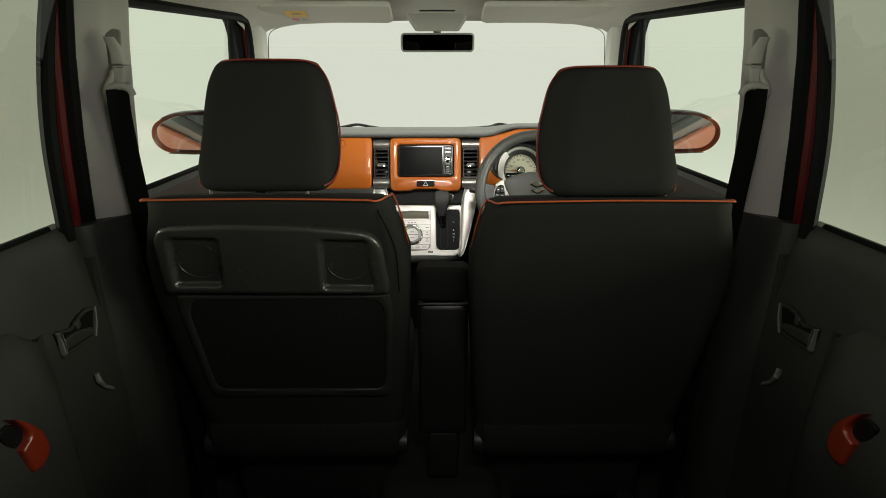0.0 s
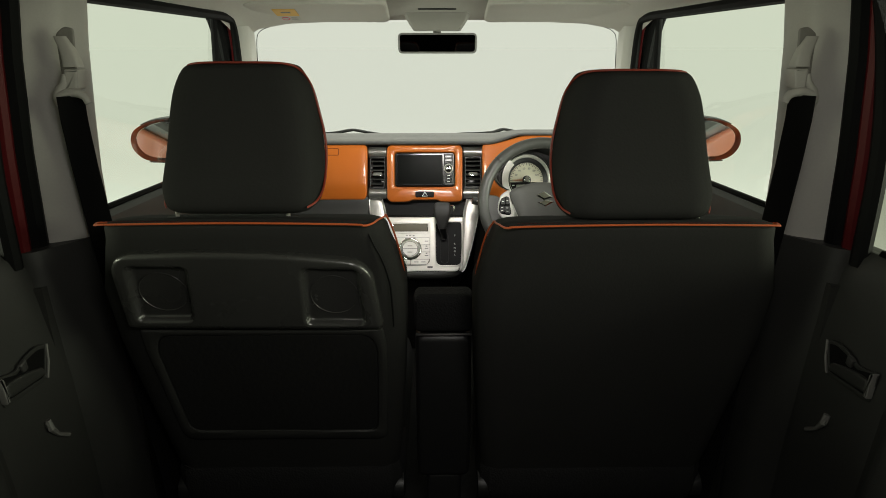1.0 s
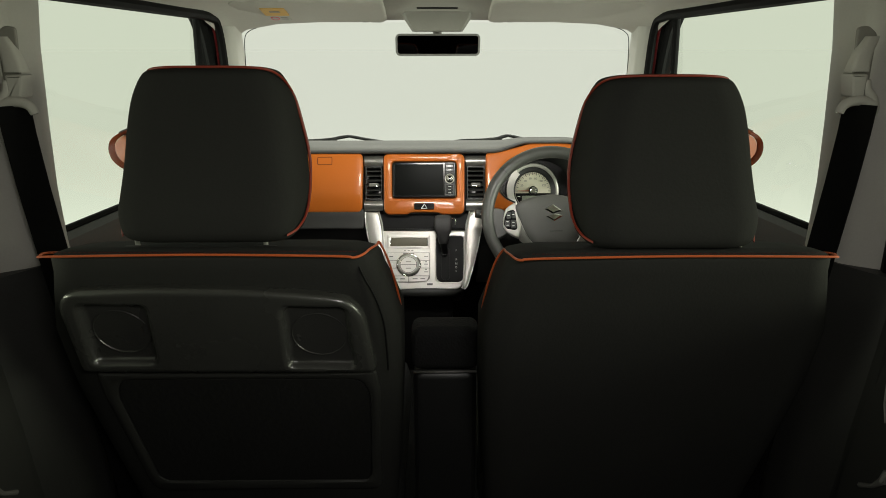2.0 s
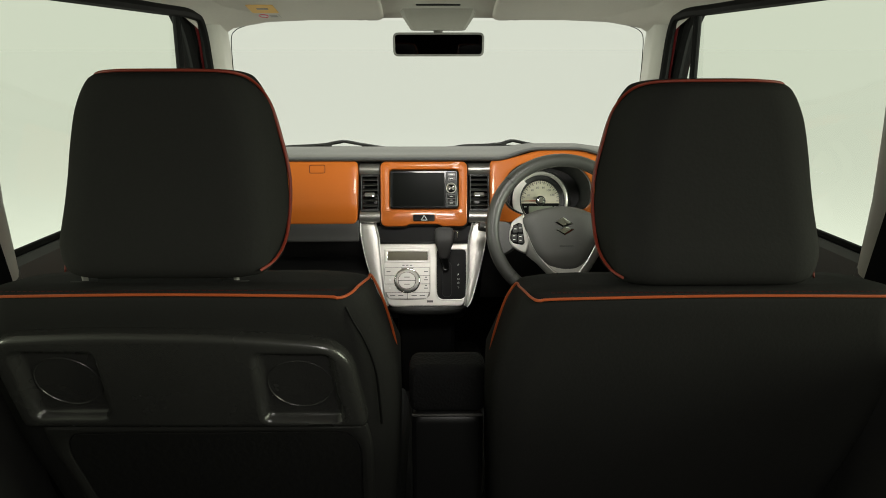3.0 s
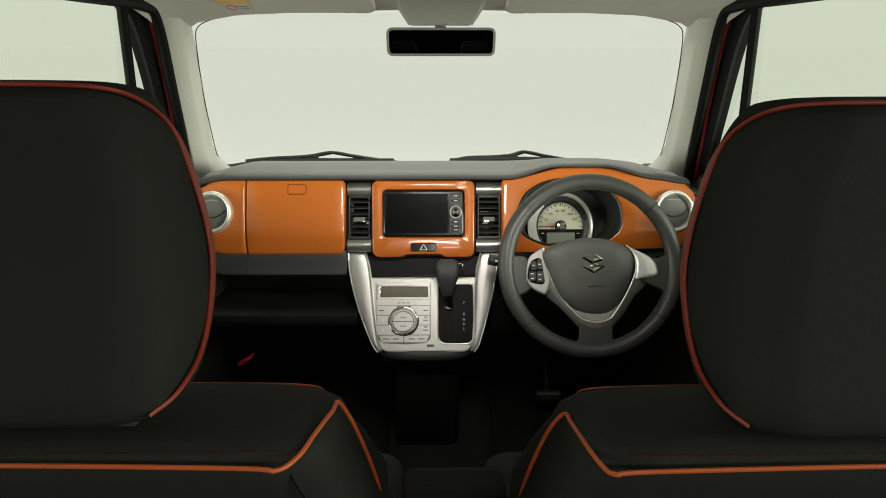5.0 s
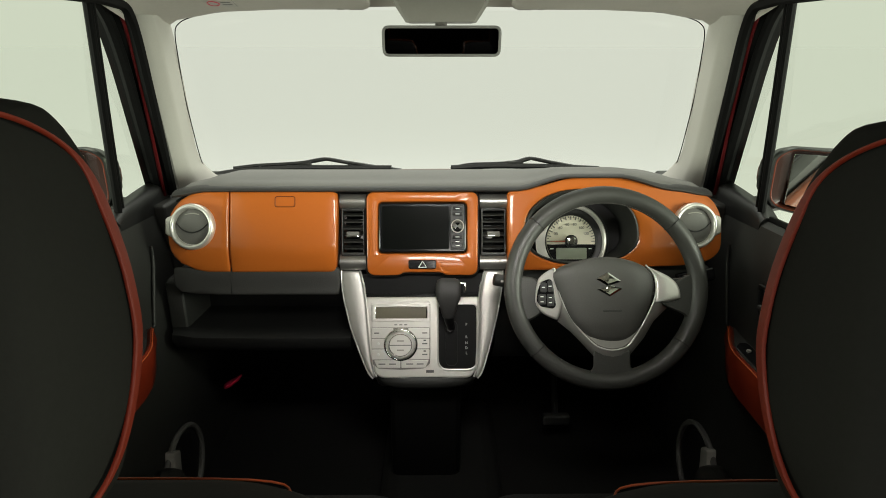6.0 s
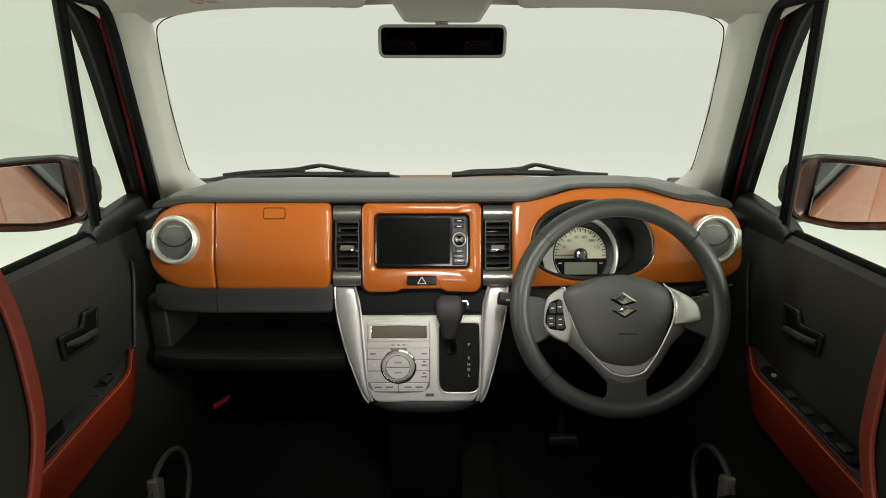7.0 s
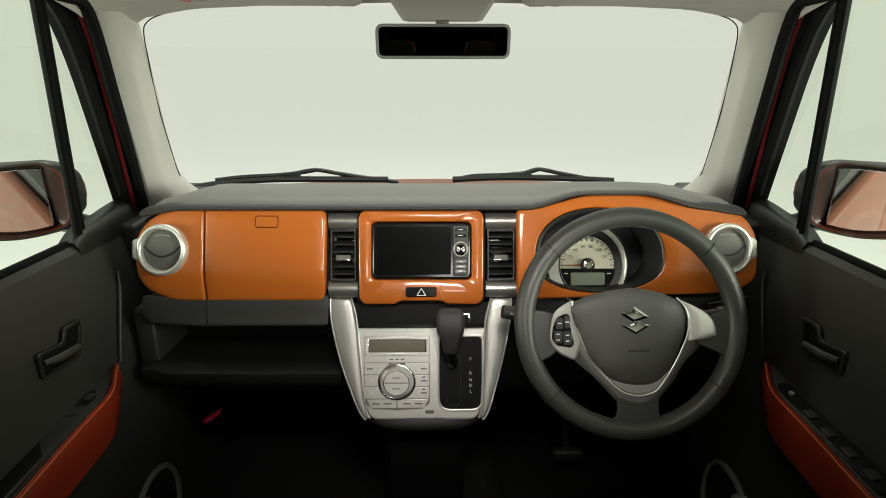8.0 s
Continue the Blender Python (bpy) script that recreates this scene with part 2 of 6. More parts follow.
def slab(poly, place, t, bev=0.003, bulge=None, base=0.0, nu=10, nv=12):
    """A plate with a rounded edge and a bowed face; every level of the outline is one span wide."""
    poly = [Vector(p) for p in poly]
    n = len(poly)
    v0, v1 = min(p.y for p in poly) + 1e-5, max(p.y for p in poly) - 1e-5

    def steps(width, k):
        e = [min(q * bev / width, 0.5) for q in (0, 0.12, 0.4, 1.0)]
        mid = [e[-1] + (1 - 2 * e[-1]) * i / k for i in range(1, k)] if e[-1] < 0.5 else [0.5] * (k - 1)
        return e + mid + [1 - q for q in reversed(e)]

    def away(p):
        best = 1.0
        for i in range(n):
            a, b = poly[i - 1], poly[i]
            e = b - a
            if e.length_squared > 1e-12:
                k = min(1, max(0, (p - a).dot(e) / e.length_squared))
                best = min(best, (p - a - e * k).length)
        return best

    rows = []
    for tv in steps(v1 - v0, nv):
        v = v0 + (v1 - v0) * tv
        us = []
        for i in range(n):
            a, b = poly[i - 1], poly[i]
            if (a.y - v) * (b.y - v) <= 0 and abs(a.y - b.y) > 1e-9:
                us.append(a.x + (b.x - a.x) * (v - a.y) / (b.y - a.y))
        u0, u1 = min(us), max(us)
        row = []
        for tu in steps(max(u1 - u0, 2 * bev), nu):
            u = u0 + (u1 - u0) * tu
            d = min(1, away(Vector((u, v))) / bev)
            w = base + t - bev + bev * math.sqrt(max(0, 1 - (1 - d) ** 2)) + (bulge(u, v, tu, tv) if bulge else 0)
            row.append((u, v, w))
        rows.append(row)
    bm = bmesh.new()
    grid = [[bm.verts.new(place(*q)) for q in r] for r in rows]
    for a, b in zip(grid, grid[1:]):
        for i in range(len(a) - 1):
            bm.faces.new((a[i], a[i + 1], b[i + 1], b[i]))
    m = len(rows[0]) - 1
    idx = [(0, i) for i in range(m + 1)] + [(j, m) for j in range(1, len(rows))] + [(len(rows) - 1, i) for i in range(m - 1, -1, -1)] + [(j, 0) for j in range(len(rows) - 2, 0, -1)]
    low = [bm.verts.new(place(rows[j][i][0], rows[j][i][1], base)) for j, i in idx]
    for k in range(len(idx)):
        k2 = (k + 1) % len(idx)
        bm.faces.new((grid[idx[k][0]][idx[k][1]], grid[idx[k2][0]][idx[k2][1]], low[k2], low[k]))
    return bm


def ray_to(poly, c, a):
    """Where the ray from c at the angle a leaves a polygon."""
    d, best = Vector((math.cos(a), math.sin(a))), None
    n = len(poly)
    for i in range(n):
        p, e = Vector(poly[i - 1]) - Vector(c), Vector(poly[i]) - Vector(poly[i - 1])
        den = d.x * e.y - d.y * e.x
        if abs(den) < 1e-9:
            continue
        t, u = (p.x * e.y - p.y * e.x) / den, (p.x * d.y - p.y * d.x) / den
        if t > 0 and -1e-6 <= u <= 1 + 1e-6:
            best = t if best is None else max(best, t)
    return Vector(c) + d * (best or 0)


def holed(outer, inner, c, place, t, bev=0.003, base=0.0, n=120, mid=1):
    """A plate with an opening; both outlines are seen whole from c."""
    angles = sorted({round(2 * math.pi * i / n, 5) for i in range(n)} |
                    {round(math.atan2(p[1] - c[1], p[0] - c[0]) % (2 * math.pi), 5) for p in list(outer) + list(inner)})
    o = [ray_to(outer, c, a) for a in angles]
    i = [ray_to(inner, c, a) for a in angles]
    o2, i2 = [p + (q - p).normalized() * bev for p, q in zip(o, i)], [q + (p - q).normalized() * bev for p, q in zip(o, i)]
    rings = [[place(*p, base) for p in o], [place(*p, base + t - bev) for p in o], [place(*(p + (q - p) * 0.3), base + t - bev * 0.3) for p, q in zip(o, o2)]]
    rings += [[place(*p.lerp(q, k / mid), base + t) for p, q in zip(o2, i2)] for k in range(mid + 1)]
    rings += [[place(*(p + (q - p) * 0.3), base + t - bev * 0.3) for p, q in zip(i, i2)], [place(*p, base + t - bev) for p in i], [place(*p, base) for p in i]]
    rings.append(rings[0])
    return loft(rings, cap=False)


def turned(c, profile, place, n=40, bm=None, squash=1.0):
    """A turned form about the normal of a panel: profile of (radius, height)."""
    return loft([[place(c[0] + r * math.cos(2 * math.pi * k / n), c[1] + r * squash * math.sin(2 * math.pi * k / n), w) for k in range(n)] for r, w in profile], bm=bm)


def box(x0, y0, z0, x1, y1, z1, r=0.004, bm=None, k=3):
    """A box with rounded edges all round."""
    r = min(r, (x1 - x0) * 0.45, (y1 - y0) * 0.45, (z1 - z0) * 0.45)
    rings = []
    for s in range(k + 1):
        a = math.pi / 2 * s / k
        d, z = r * (1 - math.sin(a)), z0 + r * (1 - math.cos(a))
        rings.append([(p.x, p.y, z) for p in rounded(rect(x0 + d, y0 + d, x1 - d, y1 - d), max(r - d, 1e-4), k)])
    for s in range(k + 1):
        a = math.pi / 2 * s / k
        d, z = r * (1 - math.cos(a)), z1 - r * (1 - math.sin(a))
        rings.append([(p.x, p.y, z) for p in rounded(rect(x0 + d, y0 + d, x1 - d, y1 - d), max(r - d, 1e-4), k)])
    return loft(rings, bm=bm)


def smoothstep(a, b, x):
    t = min(1, max(0, (x - a) / (b - a)))
    return t * t * (3 - 2 * t)


# frames of the main panels: (u, v, w) to plan; u across, v the height, w out of the panel
def on_dash(u, v, w=0.0):
    return (u, 2.17 + 0.34 * (v - 1.0) - 0.947 * w, v + 0.322 * w)


def on_console(u, v, w=0.0):
    return (u, 2.12 + 0.42 * (v - 0.82) - 0.922 * w, v + 0.387 * w)


WC = (0.333, 1.949, 0.962)


def on_wheel(u, v, w=0.0):
    return (WC[0] + u, WC[1] + 0.383 * v - 0.924 * w, WC[2] + 0.924 * v + 0.383 * w)


def sill(y):
    return 1.0625 - 0.042 * (y - 1.9)


# ---------------------------------------------------------------- setting
bm = bmesh.new()
bmesh.ops.create_grid(bm, x_segments=8, y_segments=8, size=400)
for v in bm.verts:
    v.co.z = -DZ / S
fixed("ground", bm, M_FLOOR, "white seamless studio floor under the car", "floor")

# car floor, closed rear and outer shell
fixed("car_floor", box(-0.72, -0.75, 0.18, 0.72, 2.75, 0.26, 0.01), M_CARPET, "black carpeted car floor", "floor")
bm = box(-0.16, 1.2, 0.255, 0.16, 2.5, 0.36, 0.05)
fixed("floor_tunnel", bm, M_CARPET, "black carpeted tunnel along the car floor", "floor")
fixed("firewall", box(-0.72, 2.60, 0.26, 0.72, 2.66, 0.98, 0.01), M_CARPET, "black lined bulkhead ahead of the footwells", "wall")
# unseen tailgate with its window, added to close the rear against outside light
on_tail = lambda u, v, w=0.0: (u, -0.82 + w, v)
tail_hole = rounded([(-0.60, 1.02), (0.60, 1.02), (0.56, 1.46), (-0.56, 1.46)], 0.05)
fixed("wall_rear", holed(rect(-0.74, 0.18, 0.74, 1.62), tail_hole, (0, 1.2), on_tail, 0.06, 0.01), M_BLACK, "black trimmed closed tailgate round its window", "wall")
tw = fixed("window_tail", plate([(p.x * 1.01, p.y) for p in tail_hole], on_tail, 0.006, 0.001, 0.02), G_REAR, "dark-tinted tailgate window", "window")
tw.visible_shadow = False

# headliner: sections across, along the car
rings = []
for y in [-0.76, 0.2, 1.0, 1.6, 2.0, 2.08, 2.15, 2.20, 2.24, 2.27, 2.30]:
    drop = 0.072 * smoothstep(2.0, 2.30, y) ** 1.5
    top = [(-0.655, 1.500), (-0.64, 1.522), (-0.60, 1.545), (-0.5, 1.562), (-0.25, 1.572), (0, 1.575), (0.25, 1.572), (0.5, 1.562), (0.60, 1.545), (0.64, 1.522), (0.655, 1.500)]
    low = [(x, y, z - drop) for x, z in top]
    high = [(x * 1.04, y, 1.62) for x, z in reversed(top)]
    rings.append(low + high)
fixed("ceiling", loft(rings), M_HEADLINER, "pale grey fabric headliner of the car roof", "ceiling")


for s in (-1, 1):
    side = "left" if s < 0 else "right"
    # screen pillar
    sec = []
    for t in [0, 0.15, 0.35, 0.6, 0.72, 0.78, 0.84, 0.89, 0.94, 1.0]:
        a = Vector((-0.638, 2.185, 1.480)).lerp(Vector((-0.682, 2.372, 1.060)), t)
        b = Vector((-0.620, 2.30, 1.480)).lerp(Vector((-0.704, 2.56, 1.045)), t) + Vector((0.006 * min(1, t * 4) + 0.062 * max(0, (t - 0.72) / 0.28) ** 2.4, 0, 0))
        m = a.lerp(b, 0.5) + Vector((0.016, -0.010, 0))
        pts = curve([a + Vector((-0.03, 0.01, 0)), a, a.lerp(m, 0.6) + Vector((0.008, -0.008, 0)), m, b + Vector((0.004, -0.006, 0)), b + Vector((-0.01, 0.02, 0))], 3)
        ring = [(s * -p.x if s > 0 else p.x, p.y, p.z) for p in pts] + [(s * 0.73, a.y + 0.06, a.z)]
        sec.append(ring)
    fixed("screen_pillar_" + side, loft(sec), M_PILLAR, "pale grey plastic trim of the windscreen pillar", "trim")
    # seal and painted edge beside it
    for nm, line, r, mat, lab in (("door_seal_", [(0.648, 1.30, 1.507), (0.648, 1.9, 1.505), (0.647, 2.10, 1.503), (0.648, 2.176, 1.475), (0.664, 2.247, 1.32), (0.690, 2.345, 1.06)], 0.013, M_SEAL, "black rubber seal round the front door opening"),
                                  ("painted_edge_", [(0.660, 1.30, 1.510), (0.660, 1.9, 1.508), (0.658, 2.09, 1.505), (0.658, 2.162, 1.478), (0.676, 2.236, 1.334), (0.698, 2.318, 1.06)], 0.0045, M_RED, "deep red painted edge of the door opening")):
        fixed(nm + side, tube(curve([(s * x, y, z) for x, y, z in line], 6), r, 8), mat, lab, "trim")
    # middle pillar, pale above and black below
    sec = []
    for z, dx, dy in [(1.09, 0.0, 0.008), (1.2, 0.0, 0.010), (1.3, 0.004, 0.016), (1.42, 0.008, 0.028), (1.53, 0.012, 0.05)]:
        sec.append([(s * (x - dx), y + dy, z) for x, y in rounded([(0.72, 1.150), (0.685, 1.140), (0.632, 1.175), (0.628, 1.25), (0.66, 1.30), (0.72, 1.30)], [0, 0.008, 0.02, 0.02, 0.01, 0])])
    fixed("middle_pillar_" + side, loft(sec), M_PILLAR, "pale grey plastic trim of the middle pillar", "trim")
    sec = []
    for z, dx, dy in [(0.26, -0.012, 0.0), (0.5, -0.012, 0.0), (0.65, -0.010, 0.0), (0.85, -0.004, 0), (0.98, 0.002, 0), (1.06, 0.004, 0.0), (1.092, 0.0, 0.0)]:
        sec.append([(s * (x - dx), y + dy, z) for x, y in rounded([(0.72, 1.090), (0.680, 1.095), (0.645, 1.16), (0.628, 1.19), (0.624, 1.25), (0.66, 1.31), (0.72, 1.31)], [0, 0.02, 0.02, 0.02, 0.02, 0.01, 0])])
    fixed("lower_pillar_" + side, loft(sec), M_BLACK, "black plastic lower trim of the middle pillar", "trim")
    for nm, y0, x0, r, mat, lab in (("pillar_seal_", 1.138, 0.696, 0.018, M_SEAL, "black rubber seal behind the middle pillar"),
                                    ("pillar_paint_", 1.108, 0.703, 0.014, M_RED, "deep red painted strip behind the middle pillar")):
        fixed(nm + side, tube([(s * x0, y0, 1.085), (s * (x0 - 0.004), y0 + 0.008, 1.25), (s * (x0 - 0.010), y0 + 0.022, 1.40), (s * (x0 - 0.016), y0 + 0.045, 1.53), (s * (x0 - 0.020), y0 + 0.06, 1.60)], r, 8), mat, lab, "trim")
    fixed("pillar_backing_" + side, loft([[(s * (0.714 - k), y0, z), (s * (0.700 - k), y1, z), (s * (0.706 - k), y1 + 0.01, z), (s * (0.722 - k), y0 + 0.01, z)] for z, y0, y1, k in curve([(1.06, 1.078, 1.160, 0), (1.25, 1.086, 1.165, 0.002), (1.40, 1.112, 1.185, 0.010), (1.53, 1.150, 1.215, 0.018), (1.60, 1.17, 1.23, 0.022)], 5)]), M_SEAL, "black filler behind the middle pillar trim", "trim")
    # roof side outside the headliner
    fixed("roof_rail_" + side, box(min(s * 0.66, s * 0.76), -0.76, 1.515, max(s * 0.66, s * 0.76), 2.2, 1.60, 0.02), M_BLACK, "black trimmed roof rail above the doors", "trim")
    fixed("quarter_panel_" + side, box(min(s * 0.68, s * 0.76), -0.76, 0.26, max(s * 0.68, s * 0.76), 0.16, 1.53, 0.02), M_BLACK, "black trimmed quarter panel beside the load bay", "wall")

    fixed("quarter_skin_" + side, box(min(s * 0.765, s * 0.80), -0.80, 0.30, max(s * 0.765, s * 0.80), 0.095, 1.06, 0.015), M_PAINT, "red-orange painted body side behind the rear door", "body panel")
    fixed("kick_panel_" + side, box(min(s * 0.67, s * 0.77), 2.25, 0.20, max(s * 0.67, s * 0.77), 2.68, 1.05, 0.01), M_BLACK, "black kick panel beside the footwell", "wall")

# windscreen and cowl
bm = bmesh.new()
rings = []
for i in range(9):
    t = i / 8
    y, z = 2.655 - 0.33 * t, 1.02 + 0.475 * t
    rings.append([(x * (0.74 - 0.07 * t) / 0.74, y - 0.05 * (x / 0.74) ** 2, z) for x in np.linspace(-0.74, 0.74, 17)])
ws = fixed("windscreen", loft(rings, closed=False, bm=bm), G_SCREEN, "clear curved windscreen", "window")
ws.visible_shadow = False
for s in (-1, 1):
    line = [(0.0, 2.318, 1.506), (0.25, 2.318, 1.501), (0.43, 2.315, 1.496), (0.530, 2.310, 1.488), (0.572, 2.303, 1.478), (0.597, 2.300, 1.466), (0.611, 2.305, 1.446), (0.626, 2.34, 1.39), (0.643, 2.39, 1.298), (0.657, 2.45, 1.195), (0.667, 2.50, 1.118), (0.666, 2.525, 1.083), (0.654, 2.548, 1.060), (0.62, 2.567, 1.048)]
    fixed("screen_frit_" + ("left" if s < 0 else "right"), tube(curve([(s * x, y, z) for x, y, z in line], 6), 0.0012, 6), M_SEAL, "black edge round the windscreen", "trim")
fixed("cowl", loft([[(x, y, z) for y, z in ((2.50, 1.00), (2.52, 1.058), (2.60, 1.056), (2.70, 1.035), (2.70, 0.98))] for x in np.linspace(-0.74, 0.74, 9)]), M_DARK, "black plastic cowl below the windscreen", "trim")

# ---------------------------------------------------------------- doors


def card(s, y0, y1, profile, n=8):
    """A door's inner panel: a profile of (x, z) drawn along the car, its top following the sill."""
    rings = []
    for i in range(n + 1):
        y = y0 + (y1 - y0) * i / n
        top = sill(y)
        rings.append([(s * x, y, z if z < 0.98 else z + top - 1.06) for x, z in profile])
    return loft(rings)


CARD = [(0.76, 0.27), (0.76, 1.05), (0.735, 1.062), (0.712, 1.060), (0.700, 1.050), (0.692, 1.02), (0.684, 0.985), (0.676, 0.93), (0.672, 0.86), (0.668, 0.80), (0.664, 0.66), (0.660, 0.5), (0.662, 0.35), (0.67, 0.27)]


def on_side(s, x):
    def place(u, v, w=0.0):
        return (s * (x - w), u, v)
    return place


def side_glass(s, y0, y1, parent, front=None, mat=G_SIDE):
    """A door window leaning in at the top; front gives a slanted front edge (y at sill, y at top)."""
    rings = []
    for t in np.linspace(0, 1, 6):
        x = 0.722 - 0.052 * t ** 1.3
        a, b = (y0, y1) if front is None else (y0, front[0] + (front[1] - front[0]) * t)
        ys = [a + (b - a) * k / 6 for k in range(7)]
        rings.append([(s * x, y, sill(y) - 0.02 + (1.535 - sill(y)) * t) for y in ys])
    return part("window_pane", loft(rings, closed=False), mat, parent, "green-tinted side glass" if mat is G_SIDE else "dark-tinted side glass")


def front_door(s):
    d = thing("front_door", (s * 0.72, 1.8, 0.27), "black front door trim with an orange armrest band", "car door", "car doors")
    part("door_card", card(s, 1.30, 2.33, CARD, 14), M_BLACK, d)
    side_glass(s, 1.28, 2.12, d, (2.125, 2.072))
    part("sill_seal", tube([(s * 0.722, 1.28, sill(1.28) + 0.003), (s * 0.722, 2.13, sill(2.13) + 0.003)], 0.008, 6), M_SEAL, d)
    # window divider and three-cornered quarter light
    for dy, r in ((-0.005, 0.0088), (0.011, 0.0058)):
        part("window_divider", tube([(s * 0.716, 2.128 + dy, 1.03), (s * 0.694, 2.099 + dy, 1.25), (s * 0.668, 2.068 + dy, 1.52)], r, 10, flat=0.9), M_SEAL, d)
    part("window_frame", tube(curve([(s * 0.690, 1.30, 1.528), (s * 0.690, 1.9, 1.524), (s * 0.686, 2.08, 1.518), (s * 0.684, 2.146, 1.482), (s * 0.692, 2.204, 1.39), (s * 0.702, 2.258, 1.25), (s * 0.712, 2.318, 1.078), (s * 0.714, 2.325, 1.04)], 6), 0.013, 8), M_SEAL, d)
    strip = [((0.690, 1.30, 1.526), (0.660, 1.30, 1.510)), ((0.690, 1.9, 1.524), (0.660, 1.9, 1.508)), ((0.686, 2.08, 1.516), (0.659, 2.09, 1.503)), ((0.684, 2.146, 1.482), (0.659, 2.166, 1.476)), ((0.692, 2.204, 1.39), (0.669, 2.212, 1.39)), ((0.702, 2.258, 1.25), (0.684, 2.268, 1.25)), ((0.712, 2.318, 1.078), (0.698, 2.320, 1.07))]
    part("frame_trim", loft([[(s * a[0], a[1] + 0.004, a[2]), (s * (b[0] - 0.010), b[1] + 0.012, b[2] - 0.004), (s * (b[0] - 0.006), b[1] + 0.020, b[2] + 0.004), (s * (a[0] + 0.004), a[1] + 0.014, a[2] + 0.004)] for a, b in strip]), M_SEAL, d)
    upper = curve([(0.690, 1.9, 1.524), (0.686, 2.08, 1.518), (0.684, 2.146, 1.482), (0.692, 2.204, 1.39), (0.702, 2.258, 1.25), (0.712, 2.318, 1.078)], 3)
    part("outer_frame", loft([[(s * (q.x - 0.004), q.y, q.z), (s * (q.x + 0.03), q.y, q.z), (s * (q.x + 0.03), q.y + 0.07, q.z + 0.07), (s * (q.x - 0.004), q.y + 0.07, q.z + 0.07)] for q in upper]), M_SEAL, d, "black outer frame above the window")
    bm = loft([[(s * 0.716, 2.128, 1.03), (s * 0.714, 2.32, 1.05)], [(s * 0.692, 2.098, 1.28), (s * 0.701, 2.245, 1.28)], [(s * 0.668, 2.070, 1.51), (s * 0.684, 2.140, 1.49)]], closed=False)
    part("quarter_light", bm, G_SIDE, d, "three-cornered fixed glass")
    rings = []
    for y in np.linspace(2.09, 2.345, 12):
        h, b = 1.062 + 0.018 * smoothstep(2.09, 2.13, y) + 0.012 * smoothstep(2.13, 2.32, y), sill(y) - 0.02
        rings.append([(s * x, y, z) for x, z in ((0.697, b - 0.03), (0.6975, b + (h - b) * 0.5), (0.700, h - 0.010), (0.705, h - 0.003), (0.713, h), (0.735, h), (0.75, b - 0.03))])
    bm = loft(rings)
    part("corner_trim", bm, M_DARK, d, "", 60)
    part("outer_skin", box(min(s * 0.765, s * 0.80), 1.12, 0.30, max(s * 0.765, s * 0.80), 2.30, 1.03, 0.015), M_PAINT, d, "red-orange painted outer skin")
    part("card_fold", tube(curve([(s * 0.676, 2.165, 0.975), (s * 0.672, 2.155, 0.944), (s * 0.667, 2.123, 0.877), (s * 0.665, 2.095, 0.803)], 4), 0.0042, 8), M_BLACK, d, "raised fold of the door trim", 60)
    # handle recess and lever
    p = on_side(s, 0.672)
    h = part("handle_bezel", holed(rounded([(1.876, 0.890), (1.984, 0.878), (2.004, 0.944), (1.954, 0.948), (1.942, 0.926), (1.876, 0.938)], 0.008), rounded([(1.884, 0.897), (1.977, 0.886), (1.994, 0.937), (1.960, 0.940), (1.948, 0.919), (1.884, 0.931)], 0.006), (1.955, 0.905), p, 0.005, 0.002), M_DARK, d)
    # flat black plate gives the recess its shade
    part("handle_shade", plate(rounded([(1.885, 0.898), (1.976, 0.887), (1.993, 0.936), (1.961, 0.939), (1.949, 0.918), (1.885, 0.930)], 0.006), p, 0.002, 0.001), M_GATE, h)
    part("handle_lever", tube([p(1.886, 0.917, 0.004), p(1.92, 0.909, 0.010), p(1.976, 0.900, 0.007)], [0.005, 0.0075, 0.007], 8), M_BLACK, h)
    # armrest with orange band
    line = [(1.34, 0.803), (1.5, 0.800), (1.7, 0.803), (1.85, 0.808), (1.95, 0.808), (2.02, 0.810), (2.066, 0.814)]
    rings, bands = [], []
    for y, z in [(q.x, q.y) for q in curve([Vector(a) for a in line], 4)]:
        t = smoothstep(1.90, 2.08, y)
        xi = 0.614 + 0.040 * t ** 2.2
        zl = z - 0.088 + 0.036 * t
        rings.append([(s * 0.69, y, z - 0.006), (s * (xi + 0.012), y, z - 0.003), (s * (xi + 0.012), y, zl + 0.01), (s * 0.66, y, zl - 0.05), (s * 0.69, y, zl - 0.07)])
        bands.append([(s * (xi + 0.012), y, z - 0.004), (s * (xi + 0.004), y, z + 0.002), (s * xi, y, z - 0.004), (s * (xi - 0.004), y, z - 0.03), (s * xi, y, zl + 0.004), (s * (xi + 0.012), y, zl - 0.004), (s * (xi + 0.03), y, zl - 0.012), (s * (xi + 0.03), y, zl + 0.01), (s * (xi + 0.014), y, zl + 0.02)])
    arm = part("armrest", loft(rings), M_BLACK, d)
    part("armrest_band", loft(bands), M_ORANGE_SHADED, arm, "glossy orange armrest band, darkened for shade", 50)
    # brighter tube stands for the highlight on the band's upper edge
    part("band_highlight", tube([(r[2][0], r[2][1], r[2][2] + 0.002) for r in bands], 0.0014, 6), M_PIPING, arm, "highlight along the top of the band, put in as an orange tube")
    top = lambda u, v, w=0.0: (s * v, u, 0.8015 + w)
